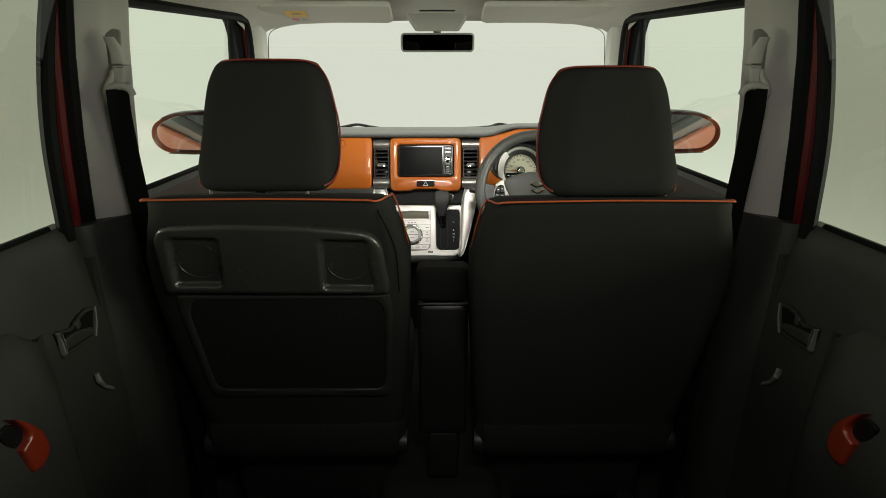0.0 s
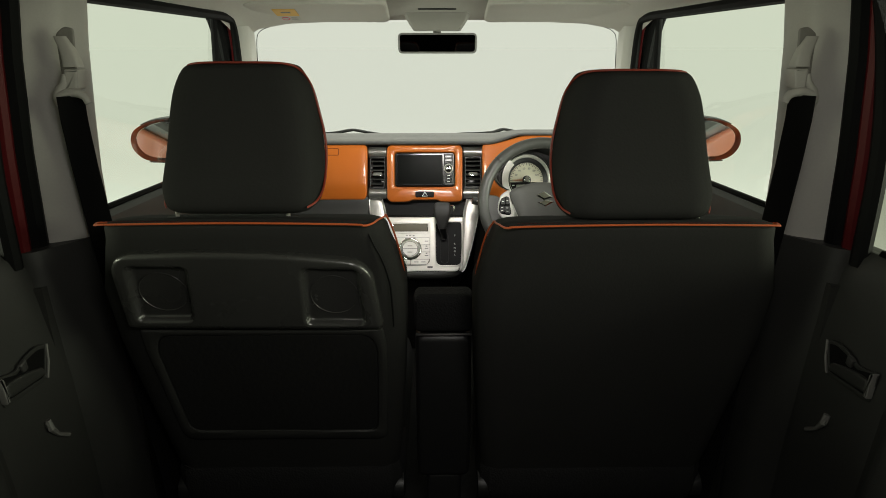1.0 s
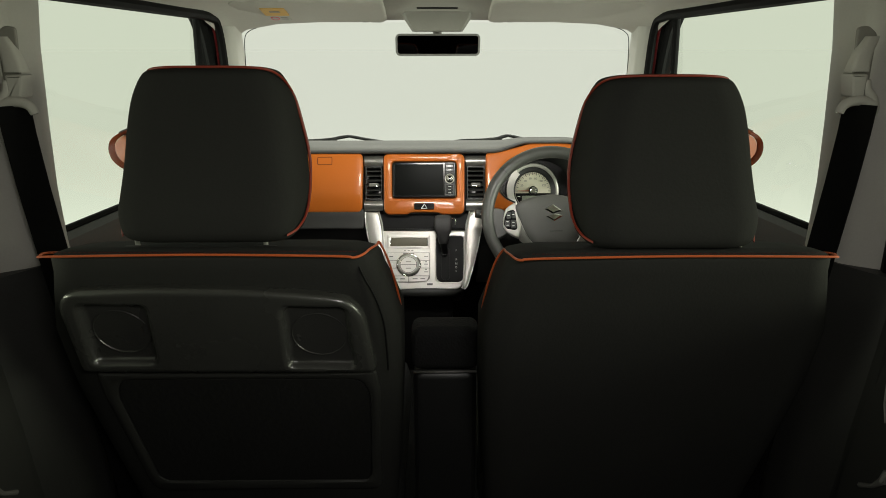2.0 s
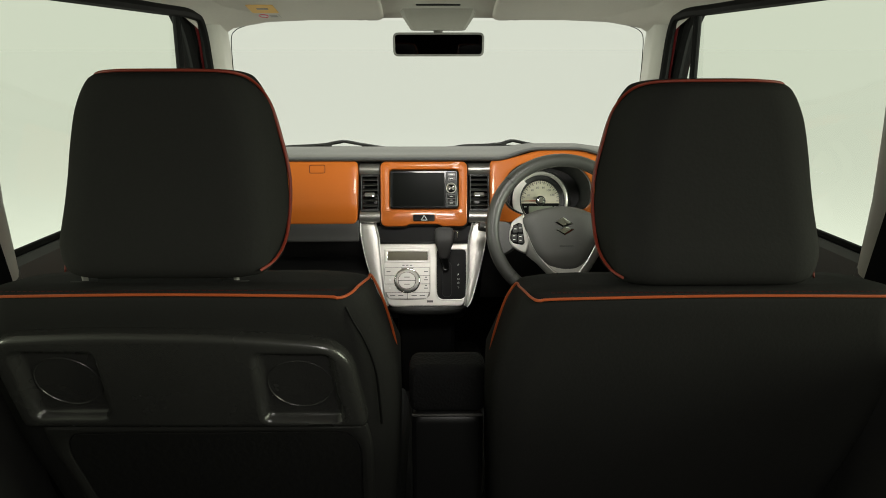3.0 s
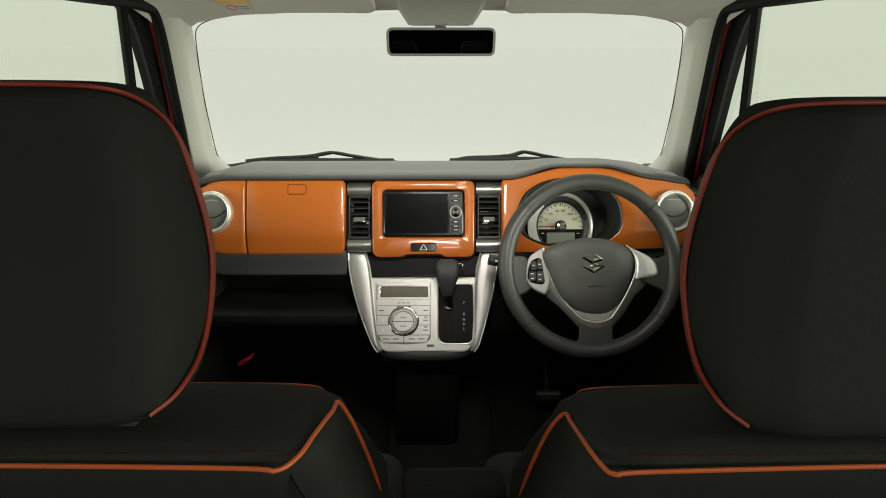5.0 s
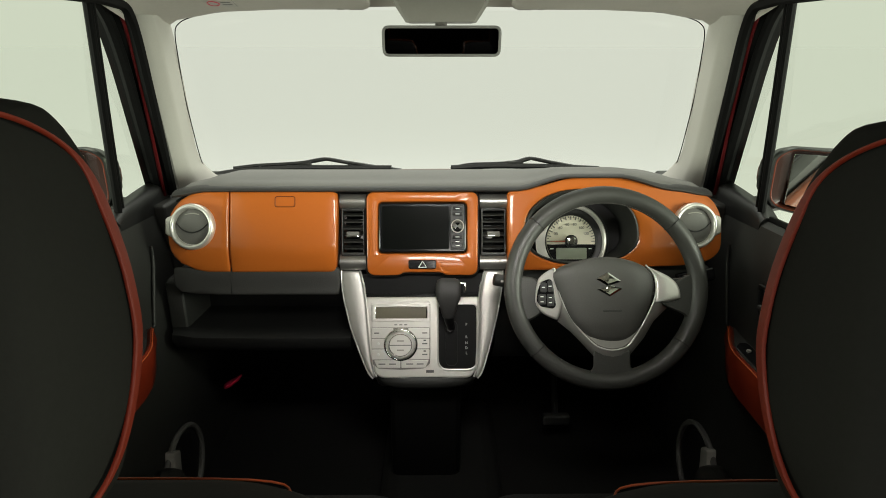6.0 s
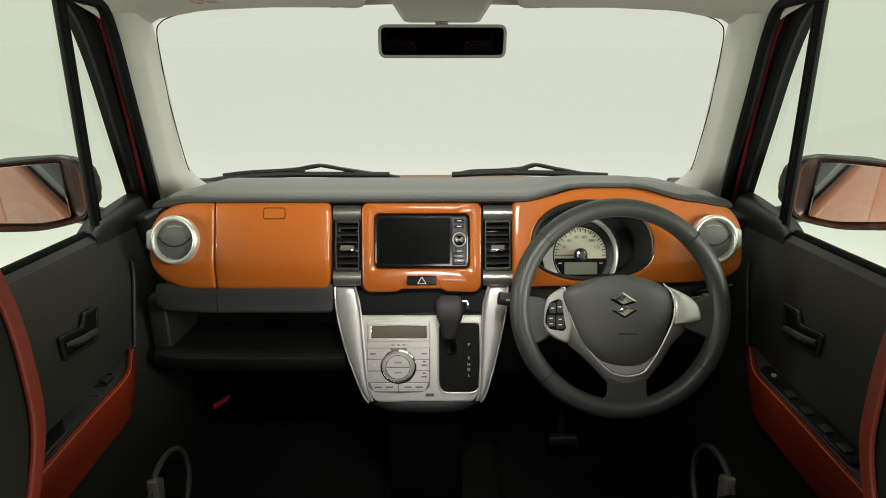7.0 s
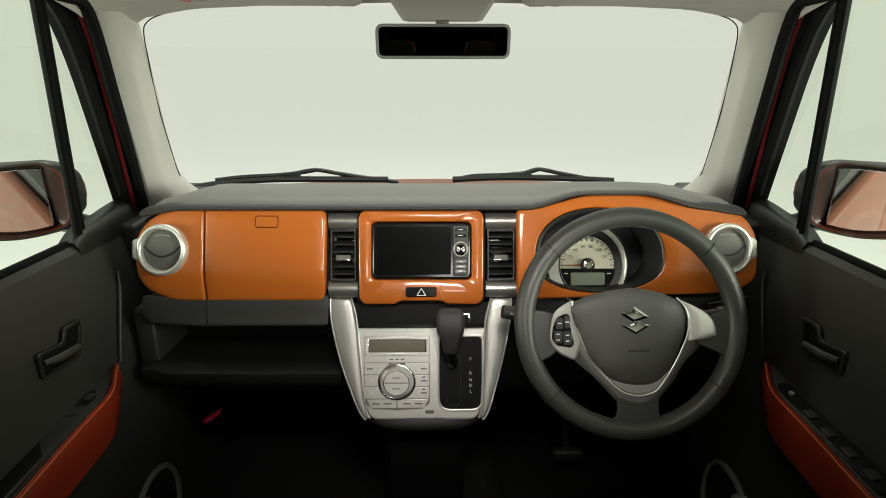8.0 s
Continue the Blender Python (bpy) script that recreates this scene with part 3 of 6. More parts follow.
    if s < 0:
        pk = part("pull_pocket", holed(rounded(rect(1.50, 0.630, 1.908, 0.670), 0.016), rounded(rect(1.506, 0.635, 1.902, 0.666), 0.013), (1.70, 0.650), top, 0.004, 0.0015), M_BLACK, arm)
        # dark plate on the flat armrest stands for the shaded pocket
        part("pocket_shade", plate(rounded(rect(1.506, 0.635, 1.902, 0.666), 0.013), top, 0.0012, 0.0004), M_GATE, pk)
        sw = part("switch_plate", plate(rounded(rect(1.932, 0.640, 1.984, 0.666), 0.006), top, 0.003, 0.001), M_GLOSS, arm)
        part("window_switch", plate(rounded(rect(1.946, 0.646, 1.970, 0.660), 0.003), top, 0.005, 0.002, 0.002), M_DARK, sw)
    else:
        sw = part("switch_plate", plate(rounded(rect(1.70, 0.632, 2.00, 0.666), 0.008), top, 0.004, 0.001), M_GLOSS, arm, "gloss black window switch plate")
        for k in range(4):
            part("window_switch", plate(rounded(rect(1.725 + 0.052 * k, 0.638, 1.749 + 0.052 * k, 0.655), 0.003), top, 0.004, 0.0015, 0.003), M_DARK, sw)
        part("mirror_switch", turned((1.960, 0.650), [(0.005, 0.003), (0.005, 0.007), (0.004, 0.008)], top, 16), M_GREYPL, sw)
        pk = part("pull_pocket", holed(rounded(rect(1.44, 0.630, 1.68, 0.668), 0.012), rounded(rect(1.446, 0.635, 1.674, 0.664), 0.009), (1.56, 0.649), top, 0.003, 0.001), M_DARK, arm)
        # shade of the pocket, put in as a black plate
        part("pocket_shade", plate(rounded(rect(1.446, 0.635, 1.674, 0.664), 0.009), top, 0.0015, 0.0005), M_CARPET, pk)
    # lower pocket and speaker
    p = on_side(s, 0.659)
    sp = part("speaker_grille", turned((2.105, 0.396), [(0.090, 0.0), (0.090, 0.006), (0.05, 0.012), (0.01, 0.014)], p, 36), M_DARK, d)
    part("speaker_ring", tube([p(2.105 + 0.109 * math.cos(a), 0.396 + 0.109 * math.sin(a), 0.006) for a in np.linspace(0, 2 * math.pi, 40, endpoint=False)], 0.0075, 8, closed=True), M_DASH, sp, "grey speaker ring")
    part("ring_tab", plate(rounded([(2.018, 0.43), (2.058, 0.415), (2.068, 0.485), (2.033, 0.50)], 0.008), p, 0.022, 0.005), M_GREYPL, sp, "pale grey tab on the speaker ring")
    part("map_pocket", box(min(s * 0.665, s * 0.59), 1.42, 0.34, max(s * 0.665, s * 0.59), 2.0, 0.50, 0.03), M_BLACK, d)
    return d


def rear_door(s):
    d = thing("rear_door", (s * 0.72, 0.6, 0.27), "black rear door trim with an orange pull", "car door", "car doors")
    prof = [(0.76, 0.27), (0.76, 1.05), (0.735, 1.062), (0.712, 1.060), (0.700, 1.050), (0.690, 1.02), (0.680, 0.975), (0.673, 0.93), (0.668, 0.86), (0.664, 0.80), (0.660, 0.66), (0.658, 0.5), (0.66, 0.35), (0.67, 0.27)]
    part("door_card", card(s, 0.16, 1.098, prof, 12), M_BLACK, d)
    side_glass(s, 0.14, 1.08, d, (1.08, 1.15), G_REAR)
    part("sill_seal", tube([(s * 0.720, 0.14, sill(0.14) + 0.002), (s * 0.716, 1.05, sill(1.05) + 0.002)], 0.007, 6), M_SEAL, d)
    part("window_frame", tube(curve([(s * 0.703, 1.080, 1.07), (s * 0.701, 1.087, 1.25), (s * 0.693, 1.112, 1.40), (s * 0.684, 1.154, 1.53)], 7), 0.0145, 8), M_SEAL, d)
    part("window_header", tube([(s * 0.690, 0.14, 1.525), (s * 0.690, 1.14, 1.525)], 0.018, 8), M_SEAL, d)
    part("outer_skin", box(min(s * 0.765, s * 0.80), 0.10, 0.30, max(s * 0.765, s * 0.80), 1.11, 1.06, 0.015), M_PAINT, d, "red-orange painted outer skin")
    edge = [(1.03, 1.148), (0.972, 1.160), (0.854, 1.174), (0.733, 1.1935), (0.605, 1.205), (0.508, 1.214), (0.36, 1.226)]
    part("card_edge", loft([[(s * 0.71, 1.090, z), (s * 0.672, 1.090, z), (s * 0.674, y - 0.016, z), (s * 0.668, y - 0.008, z), (s * 0.668, y - 0.002, z), (s * 0.674, y + 0.003, z), (s * 0.71, y + 0.005, z)] for z, y in edge]), M_BLACK, d, "folded front edge of the door trim", 60)
    # bulged armrest with orange pull
    rings = []
    for y in [0.2, 0.4, 0.6, 0.75, 0.80, 0.83, 0.845, 0.86, 0.875, 0.89, 0.905, 0.92]:
        b = smoothstep(0.920, 0.845, y)
        rings.append([(s * x, y, z) for x, z in [(0.70, 1.000 - 0.06 * (1 - b)), (0.684 - 0.010 * b, 0.990 - 0.05 * (1 - b)), (0.676 - 0.030 * b, 0.955), (0.670 - 0.046 * b, 0.88), (0.665 - 0.049 * b, 0.80), (0.661 - 0.048 * b, 0.70), (0.659 - 0.036 * b, 0.58), (0.660 - 0.008 * b, 0.5), (0.69, 0.48)]])
    bulge = part("armrest", loft(rings), M_BLACK, d)
    part("door_pull", slab(rounded([(0.7402, 0.9098), (0.7565, 0.8967), (0.7848, 0.8630), (0.7935, 0.8337), (0.7891, 0.8152), (0.7707, 0.8043), (0.7489, 0.8076), (0.7370, 0.8598), (0.7533, 0.8609), (0.7598, 0.8717), (0.7533, 0.8859)], [0.003, 0.006, 0.008, 0.008, 0.006, 0.006, 0.006, 0.003, 0.003, 0.004, 0.006]), on_side(s, 0.630), 0.020, 0.007, None, 0.0, 8, 16), M_ORANGE_SHADED, bulge, "glossy orange door pull, darkened for shade", 60)
    # flat black patch for the shade in the hollow beside the pull
    part("pull_pocket", plate(rounded([(0.715, 0.9000), (0.7400, 0.9020), (0.7540, 0.8870), (0.7600, 0.8717), (0.7530, 0.8600), (0.7370, 0.8590), (0.722, 0.878)], 0.006), on_side(s, 0.628), 0.006, 0.002), M_GATE, bulge)
    # handle recess and latch
    p = on_side(s, 0.670)
    hole = [(0.948, 0.941), (0.951, 0.900), (1.043, 0.891), (1.059, 0.936), (1.038, 0.942), (1.012, 0.939), (0.985, 0.928)]
    h = part("handle_bezel", holed(rounded([(0.941, 0.946), (0.945, 0.892), (1.048, 0.883), (1.067, 0.941), (1.040, 0.949), (1.011, 0.946), (0.984, 0.935)], 0.006), rounded(hole, 0.005), (1.000, 0.915), p, 0.003, 0.0012), M_BLACK, d)
    # dark sheet stands for shade inside the handle recess
    part("handle_shade", plate(rounded(hole, 0.005), p, 0.0015, 0.0005), M_GATE, h)
    part("handle_lever", slab(rounded([(0.954, 0.926), (0.972, 0.926), (1.000, 0.922), (1.040, 0.910), (1.042, 0.895), (0.955, 0.903)], 0.004), p, 0.007, 0.003, None, 0.0, 8, 6), M_BLACK, h)
    # lighter grey piece put in for the glint on the lever's end
    part("lever_glint", plate(rounded([(0.9415, 0.9460), (0.9500, 0.9400), (0.9530, 0.9000), (0.9440, 0.8990)], 0.002), p, 0.010, 0.003), M_DASH, h, "glint on the end of the handle lever, as a grey piece")
    part("lever_flap", slab(rounded([(0.990, 0.940), (1.006, 0.944), (1.008, 0.926), (0.996, 0.924)], 0.003), p, 0.007, 0.003, None, 0.0, 6, 6), M_BAND, h, "grey flap inside the handle recess")
    # grey tube paints the glint on the recess's front edge
    part("recess_glint", tube([p(1.0620, 0.9420, 0.004), p(1.0560, 0.9120, 0.005), p(1.0470, 0.8860, 0.004)], 0.0022, 6), M_DASH, h, "glint on the front edge of the handle recess, as a grey tube")
    lk = part("lock_bezel", holed(rounded([(0.990, 0.800), (1.015, 0.842), (1.056, 0.800), (1.046, 0.745), (1.01, 0.748)], 0.008), rounded([(0.999, 0.800), (1.017, 0.828), (1.045, 0.798), (1.038, 0.757), (1.015, 0.758)], 0.006), (1.02, 0.792), p, 0.003, 0.001), M_BLACK, d)
    part("lock_knob", tube([p(1.016, 0.822, 0.008), p(1.0155, 0.806, 0.012), p(1.031, 0.784, 0.011), p(1.056, 0.765, 0.010)], [0.0055, 0.0060, 0.0035, 0.0040], 8), M_DASH, lk, "grey lock knob")
    return d


for s in (-1, 1):
    front_door(s)
    rear_door(s)


def door_mirror(s):
    d = thing("door_mirror", (s * 0.88, 2.2, 1.05), "red-orange door mirror with a black arm beside the window", "mirror", "door mirrors")
    prof = rounded([(0.772, 1.062), (0.85, 1.045), (0.965, 1.060), (0.997, 1.105), (0.990, 1.160), (0.93, 1.192), (0.80, 1.198), (0.772, 1.175)], 0.03)
    c = Vector((0.882, 1.122))
    rings = []
    for y, k in ((2.225, 0.80), (2.200, 0.88), (2.164, 0.95), (2.156, 0.965), (2.155, 1.0), (2.17, 1.03), (2.20, 1.01), (2.24, 0.90), (2.27, 0.68), (2.285, 0.3)):
        rings.append([(s * (c.x - 0.10 * max(0, 1 - k) * (y > 2.165) + (p.x - c.x) * k), y - 0.46 * (p.x - c.x) * k * max(0, 1 - (y - 2.155) / 0.06), c.y + (p.y - c.y) * k) for p in prof])
    part("housing", loft(rings), M_PAINT_SHADED, d, "red-orange glossy housing", 60)
    arc = prof[30:] + prof[:6]
    cap = [[(s * (c.x - 0.10 * max(0, 1 - k) * (y > 2.165) + (p.x - c.x) * k * q), y - 0.46 * (p.x - c.x) * k * max(0, 1 - (y - 2.155) / 0.06), c.y + (p.y - c.y) * k * q) for p, q in [(p, 1.03) for p in arc] + [(p, 0.985) for p in reversed(arc)]] for y, k in ((2.148, 1.0), (2.17, 1.03), (2.20, 1.01), (2.24, 0.90), (2.268, 0.70))]
    part("upper_cover", loft(cap), M_DARK, d, "black upper cover", 60)
    arc = sorted((p for p in prof if p.y < 1.085 and p.x < 0.955), key=lambda p: p.x)
    cap = [[(s * (c.x - 0.10 * max(0, 1 - k) * (y > 2.165) + (p.x - c.x) * k * q), y - 0.46 * (p.x - c.x) * k * max(0, 1 - (y - 2.155) / 0.06), c.y + (p.y - c.y) * k * q) for p, q in [(p, 1.03) for p in arc] + [(p, 0.985) for p in reversed(arc)]] for y, k in ((2.148, 1.0), (2.17, 1.03), (2.20, 1.01), (2.24, 0.90))]
    part("lower_cover", loft(cap), M_DARK, d, "black lower cover", 60)
    g = [(max(c.x + (p.x - c.x) * 0.91, 0.806), c.y + (p.y - c.y) * 0.86) for p in prof]
    place = lambda u, v, w=0.0: (s * u, 2.166 - w - (u - 0.88) * 0.40 - 0.055 * (v - 1.12), v)
    rim = [(c.x + (p.x - c.x) * 0.965, c.y + (p.y - c.y) * 0.955) for p in prof]
    rings = [[(s * u, 2.158 - (u - 0.88) * 0.46, v) for u, v in rim], [place(u, v, -0.006) for u, v in g], [place(u, v, -0.012) for u, v in g]]
    n = len(rim)
    # rim in two colours: the half beside the car carries its shade
    for near, mat, lab in ((True, M_RIM_SHADED, "inner rim beside the car, darkened for its shade"), (False, M_PAINT_SHADED, "red-orange outer rim sloping to the glass")):
        bm = bmesh.new()
        rows = [[bm.verts.new(q) for q in r] for r in rings]
        for p, q in zip(rows, rows[1:]):
            for i in range(n):
                if (rim[i][0] < 0.90) == near:
                    bm.faces.new((p[i], p[(i + 1) % n], q[(i + 1) % n], q[i]))
        bmesh.ops.delete(bm, geom=[v for v in bm.verts if not v.link_faces], context="VERTS")
        part("mirror_rim", bm, mat, d, lab, 60)
    part("mirror_glass", plate(g, place, 0.003, 0.001), M_MIRROR, d, "silvered mirror glass")
    part("arm", tube([(s * 0.74, 2.27, 1.035), (s * 0.78, 2.255, 1.050), (s * 0.83, 2.235, 1.070)], [0.022, 0.022, 0.026], 10), M_DARK, d)


for s in (-1, 1):
    door_mirror(s)

# ---------------------------------------------------------------- seats


def back_y(z):
    return 1.062 - 0.27 * (z - 1.1)


def seat(sx, name_label, panel, top=0.0, wide=0.0, lift=0.0, peak=0.0, bend=0.034, shift=0.0):
    """A front seat at sx across the car; inner is the side towards the middle."""
    inner = 1 if sx < 0 else -1
    st = thing("front_seat", (sx, 1.4, 0.27), name_label, "car seat", "front seats")
    # cushion and base
    part("seat_base", box(sx - 0.20, 1.28, 0.27, sx + 0.20, 1.74, 0.47, 0.03), M_DARK, st)
    part("cushion", box(sx - 0.245, 1.20, 0.45, sx + 0.245, 1.80, 0.61, 0.055), M_FABRIC2, st)
    # backrest
    rows = [(0.46, 0.215, 0.125, 0), (0.50, 0.232, 0.145, 0), (0.62, 0.246, 0.155, 0), (0.80, 0.258, 0.155, 0), (0.92, 0.264, 0.150, 0), (1.02, 0.266, 0.142, 0), (1.085, 0.251, 0.134, 0), (1.115, 0.240, 0.130, 0), (1.135, 0.236, 0.124, 0), (1.143, 0.230, 0.115, 0.003), (1.148, 0.216, 0.095, 0.012), (1.150, 0.185, 0.05, 0.035)]
    rings = []
    for z, hw, th, curl in rows:
        hw += wide
        y0 = back_y(z) + curl
        pts = rounded([(-hw, y0 + 0.018), (-hw + 0.03, y0), (hw - 0.03, y0), (hw, y0 + 0.018), (hw, y0 + th), (hw - 0.05, y0 + th + 0.02), (-hw + 0.05, y0 + th + 0.02), (-hw, y0 + th)], 0.024, 4)
        pinch = 1 - 0.055 * smoothstep(0.95, 1.10, z)
        rings.append([(sx + (p.x if inner * p.x > 0 else p.x * pinch), p.y, z + top + lift * smoothstep(0.95, 1.10, z) - 0.19 * max(0, p.y - 1.06) * smoothstep(1.0, 1.12, z)) for p in pts])
    part("backrest", loft(rings), M_FABRIC, st, "", 60)
    hw = 0.243 + wide
    out = hw + (0.008 if sx < 0 else 0.0)
    edge = [(inner * -(out - 0.032), 1.095, 1.136), (inner * -(out - 0.022), 1.080, 1.140), (inner * -(out - 0.030), 1.060, 1.142), (inner * -(out - 0.056), 1.049, 1.146), (0, 1.048, 1.148), (inner * (hw - bend - 0.026), 1.046, 1.146), (inner * (hw - bend), 1.046, 1.144), (inner * (hw - bend * 0.6 - 0.002), 1.062, 1.143 + peak * 0.3), (inner * (hw - bend * 0.4 - 0.003), 1.090, 1.141 + peak * 0.6),
            (inner * (hw - 0.010), 1.125, 1.136 + peak), (inner * (hw - 0.007), 1.141, 1.133 + peak), (inner * (hw + 0.006), 1.150, 1.095), (inner * (hw + 0.019), 1.168, 1.025), (inner * (hw + 0.020), 1.182, 0.965)]
    part("piping", tube(curve([(sx + x, y - 0.006, z + top + lift) for x, y, z in edge], 6), 0.0017, 8), M_PIPING, st, "orange piping along the backrest seams")
    front = [(-hw + 0.018, 1.150, 1.122), (-hw + 0.026, 1.176, 1.116), (-hw + 0.06, 1.190, 1.117), (0, 1.192, 1.117), (hw - 0.06, 1.190, 1.117), (hw - 0.026, 1.176, 1.116), (hw - 0.018, 1.150, 1.122)]
    part("piping", tube(curve([(sx + x, y, z + top + lift) for x, y, z in front], 5), 0.0009, 6), M_PIPING, st, "orange piping along the front seam of the backrest")
    bm = bmesh.new()
    for k in range(62):
        x = sx - 0.205 + 0.0067 * k
        tube([(x, 1.0535, 1.1478 + top + lift), (x + 0.0040, 1.0535, 1.1478 + top + lift)], 0.0004, 4, bm=bm)
    part("stitching", bm, M_RED, st, "dark red stitches behind the piping")
    if panel:
        part("side_seam", tube(curve([(sx + inner * u, y, z) for u, y, z in ((0.209, 1.060, 1.135), (0.217, 1.061, 1.115), (0.226, 1.064, 1.095), (0.234, 1.068, 1.07), (0.240, 1.072, 1.04), (0.242, 1.078, 1.00), (0.243, 1.084, 0.96))], 5), 0.0016, 6), M_GATE, st, "dark seam down the bolster")
    # side bolsters reaching forward
    for sd in (-1, 1):
        bol = [[(sx + sd * (0.20 + wide + 0.05 * math.cos(a)), back_y(z) + 0.11 + w * (0.5 + 0.5 * math.sin(a)), z + top) for a in np.linspace(0, 2 * math.pi, 12, endpoint=False)] for z, w in ((0.52, 0.06), (0.62, 0.11), (0.8, 0.12), (0.95, 0.10), (1.03, 0.07), (1.07, 0.035))]
        part("bolster", loft(bol), M_FABRIC2, st, "", 60)
    # head restraint, leaning forward
    hx = sx + shift
    rows = [(1.163, 0.106, 0.106, 0.06, 1.083), (1.169, 0.113, 0.118, 0.088, 1.068), (1.182, 0.1165, 0.126, 0.104, 1.060), (1.205, 0.1195, 0.1295, 0.112, 1.063), (1.225, 0.1180, 0.1310, 0.114, 1.071), (1.25, 0.1150, 0.1295, 0.116, 1.081),
            (1.28, 0.1115, 0.1265, 0.116, 1.091), (1.31, 0.1085, 0.1200, 0.114, 1.100), (1.345, 0.1020, 0.1150, 0.102, 1.108), (1.365, 0.0950, 0.1085, 0.095, 1.112), (1.380, 0.0870, 0.1005, 0.090, 1.115), (1.389, 0.0790, 0.0920, 0.080, 1.119), (1.3940, 0.066, 0.070, 0.050, 1.134), (1.3955, 0.036, 0.034, 0.024, 1.148)]
    rings = []
    for z, hw, hf, th, y0 in curve(rows, 3):
        c = min(0.028, th * 0.4, hf * 0.4)
        ho = min(hf, hw + 0.003)
        pts = rounded([(-hw, y0 + c * 0.5), (-hw + c, y0), (hw - c, y0), (hw, y0 + c * 0.5), (hf, y0 + th * 0.78), (hf - 0.026, y0 + th), (-ho + 0.006, y0 + th), (-ho, y0 + th * 0.78)], [c, c, c, c, c * 0.35, c * 0.6, c * 0.3, c * 0.35], 4)
        rings.append([(hx + inner * p.x, p.y, z + top) for p in pts])
    hr = part("headrest", loft(rings), M_FABRIC_SHADED, st, "", 60)
    half = [(0.112, 1.074, 1.176), (0.122, 1.095, 1.180), (0.1285, 1.125, 1.192), (0.1305, 1.150, 1.215), (0.1300, 1.172, 1.25), (0.1270, 1.180, 1.28), (0.1205, 1.186, 1.31), (0.1135, 1.184, 1.345), (0.1070, 1.175, 1.366), (0.0990, 1.157, 1.3820), (0.0870, 1.139, 1.3910), (0.060, 1.130, 1.3945), (0.0, 1.128, 1.3950)]
    outside = [(x - 0.015 * smoothstep(1.28, 1.37, z), y, z) for x, y, z in half[:-1]]
    loop = [(-inner * x, y, z) for x, y, z in outside] + [(inner * x, y, z) for x, y, z in half[::-1]]
    # the welt is drawn out backwards along the sides
    path = curve([(hx + x, y, z + top) for x, y, z in loop], 5)
    rings = []
    for k, q in enumerate(path):
        d = path[min(k + 1, len(path) - 1)] - path[max(k - 1, 0)]
        n1 = d.cross(Vector((0, 1, 0))).normalized()
        deep = 0.005 * (1 - smoothstep(1.33, 1.37, q.z - top)) * smoothstep(1.165, 1.20, q.z - top)
        rings.append([q + n1 * 0.0017 * math.cos(t) + Vector((0, 0.0017 * math.sin(t) - (deep if math.sin(t) < -0.1 else 0), 0)) for t in np.linspace(0, 2 * math.pi, 10, endpoint=False)])
    welt = loft(rings)
    part("headrest_piping", welt, M_PIPING_SHADED, hr, "orange piping round the headrest")
    for x in (-0.105, 0.075) if inner > 0 else (-0.075, 0.105):
        part("headrest_post", tube([(hx + x, 1.095, 1.135 + top), (hx + x, 1.095, 1.185 + top)], 0.0034, 10), M_SATIN, st, "chrome headrest post")
        part("post_guide", tube([(hx + x - 0.015, 1.091, 1.150 + top), (hx + x + 0.015, 1.091, 1.150 + top)], 0.0065, 8), M_BAND, st, "dark grey headrest guide")
    if panel:
        place = lambda u, v, w=0.0: (sx + u, back_y(v) - w, v)
        # one hard shell: a raised upper shelf with two recessed cup rests, and a flat lower board
        outline = rounded([(-0.214, 0.957), (0.226, 0.953), (0.213, 1.066), (0.190, 1.093), (0.06, 1.107), (-0.08, 1.111), (-0.190, 1.106), (-0.209, 1.080)], [0.012, 0.012, 0.02, 0.02, 0.04, 0.04, 0.02, 0.02], 4)
        cells = []
        for o, c in (([(-0.194, 0.973), (-0.095, 0.973), (-0.083, 1.085), (-0.184, 1.087)], (-0.139, 1.030)), ([(0.091, 0.965), (0.198, 0.963), (0.192, 1.080), (0.097, 1.082)], (0.145, 1.023))):
            cells.append(([Vector(p) for p in rounded(o, 0.013)], Vector(c)))

        def recess(u, v, a, b):
            p, d = Vector((u, v)), 0.0
            for o, c in cells:
                e = p - c
                if e.length < 0.11:
                    r = (ray_to(o, c, math.atan2(e.y, e.x)) - c).length - e.length
                    d = max(d, smoothstep(-0.001, 0.010, r))
            return -0.015 * d

        pn = part("back_panel", slab(outline, place, 0.024, 0.010, recess, -0.004, 120, 46), M_PANEL, st, "black hard plastic panel with two cup recesses on the seat back", 70)
        for o, c in cells:
            part("cup_ring", tube([place(c.x + 0.040 * math.cos(a), c.y + 0.038 * math.sin(a), 0.0056) for a in np.linspace(0, 2 * math.pi, 36, endpoint=False)], 0.0012, 6, closed=True), M_PANEL, pn, "black ring in the cup recess")
        low = rounded([(-0.192, 0.664), (0.218, 0.664), (0.227, 0.91), (0.222, 0.950), (-0.204, 0.950), (-0.206, 0.91)], [0.03, 0.02, 0.02, 0.006, 0.006, 0.02], 4)
        inn = rounded([(-0.172, 0.692), (0.198, 0.690), (0.210, 0.905), (0.196, 0.934), (-0.172, 0.934), (-0.184, 0.90)], 0.022, 4)
        bd = part("back_board", holed(low, inn, (0, 0.78), place, 0.011, 0.0078, -0.004), M_BLACK, st, "black hard rim of the seat back")
        part("board_lining", plate(inn, place, 0.006, 0.001, -0.002), M_CARPET, bd, "black lining of the seat back")
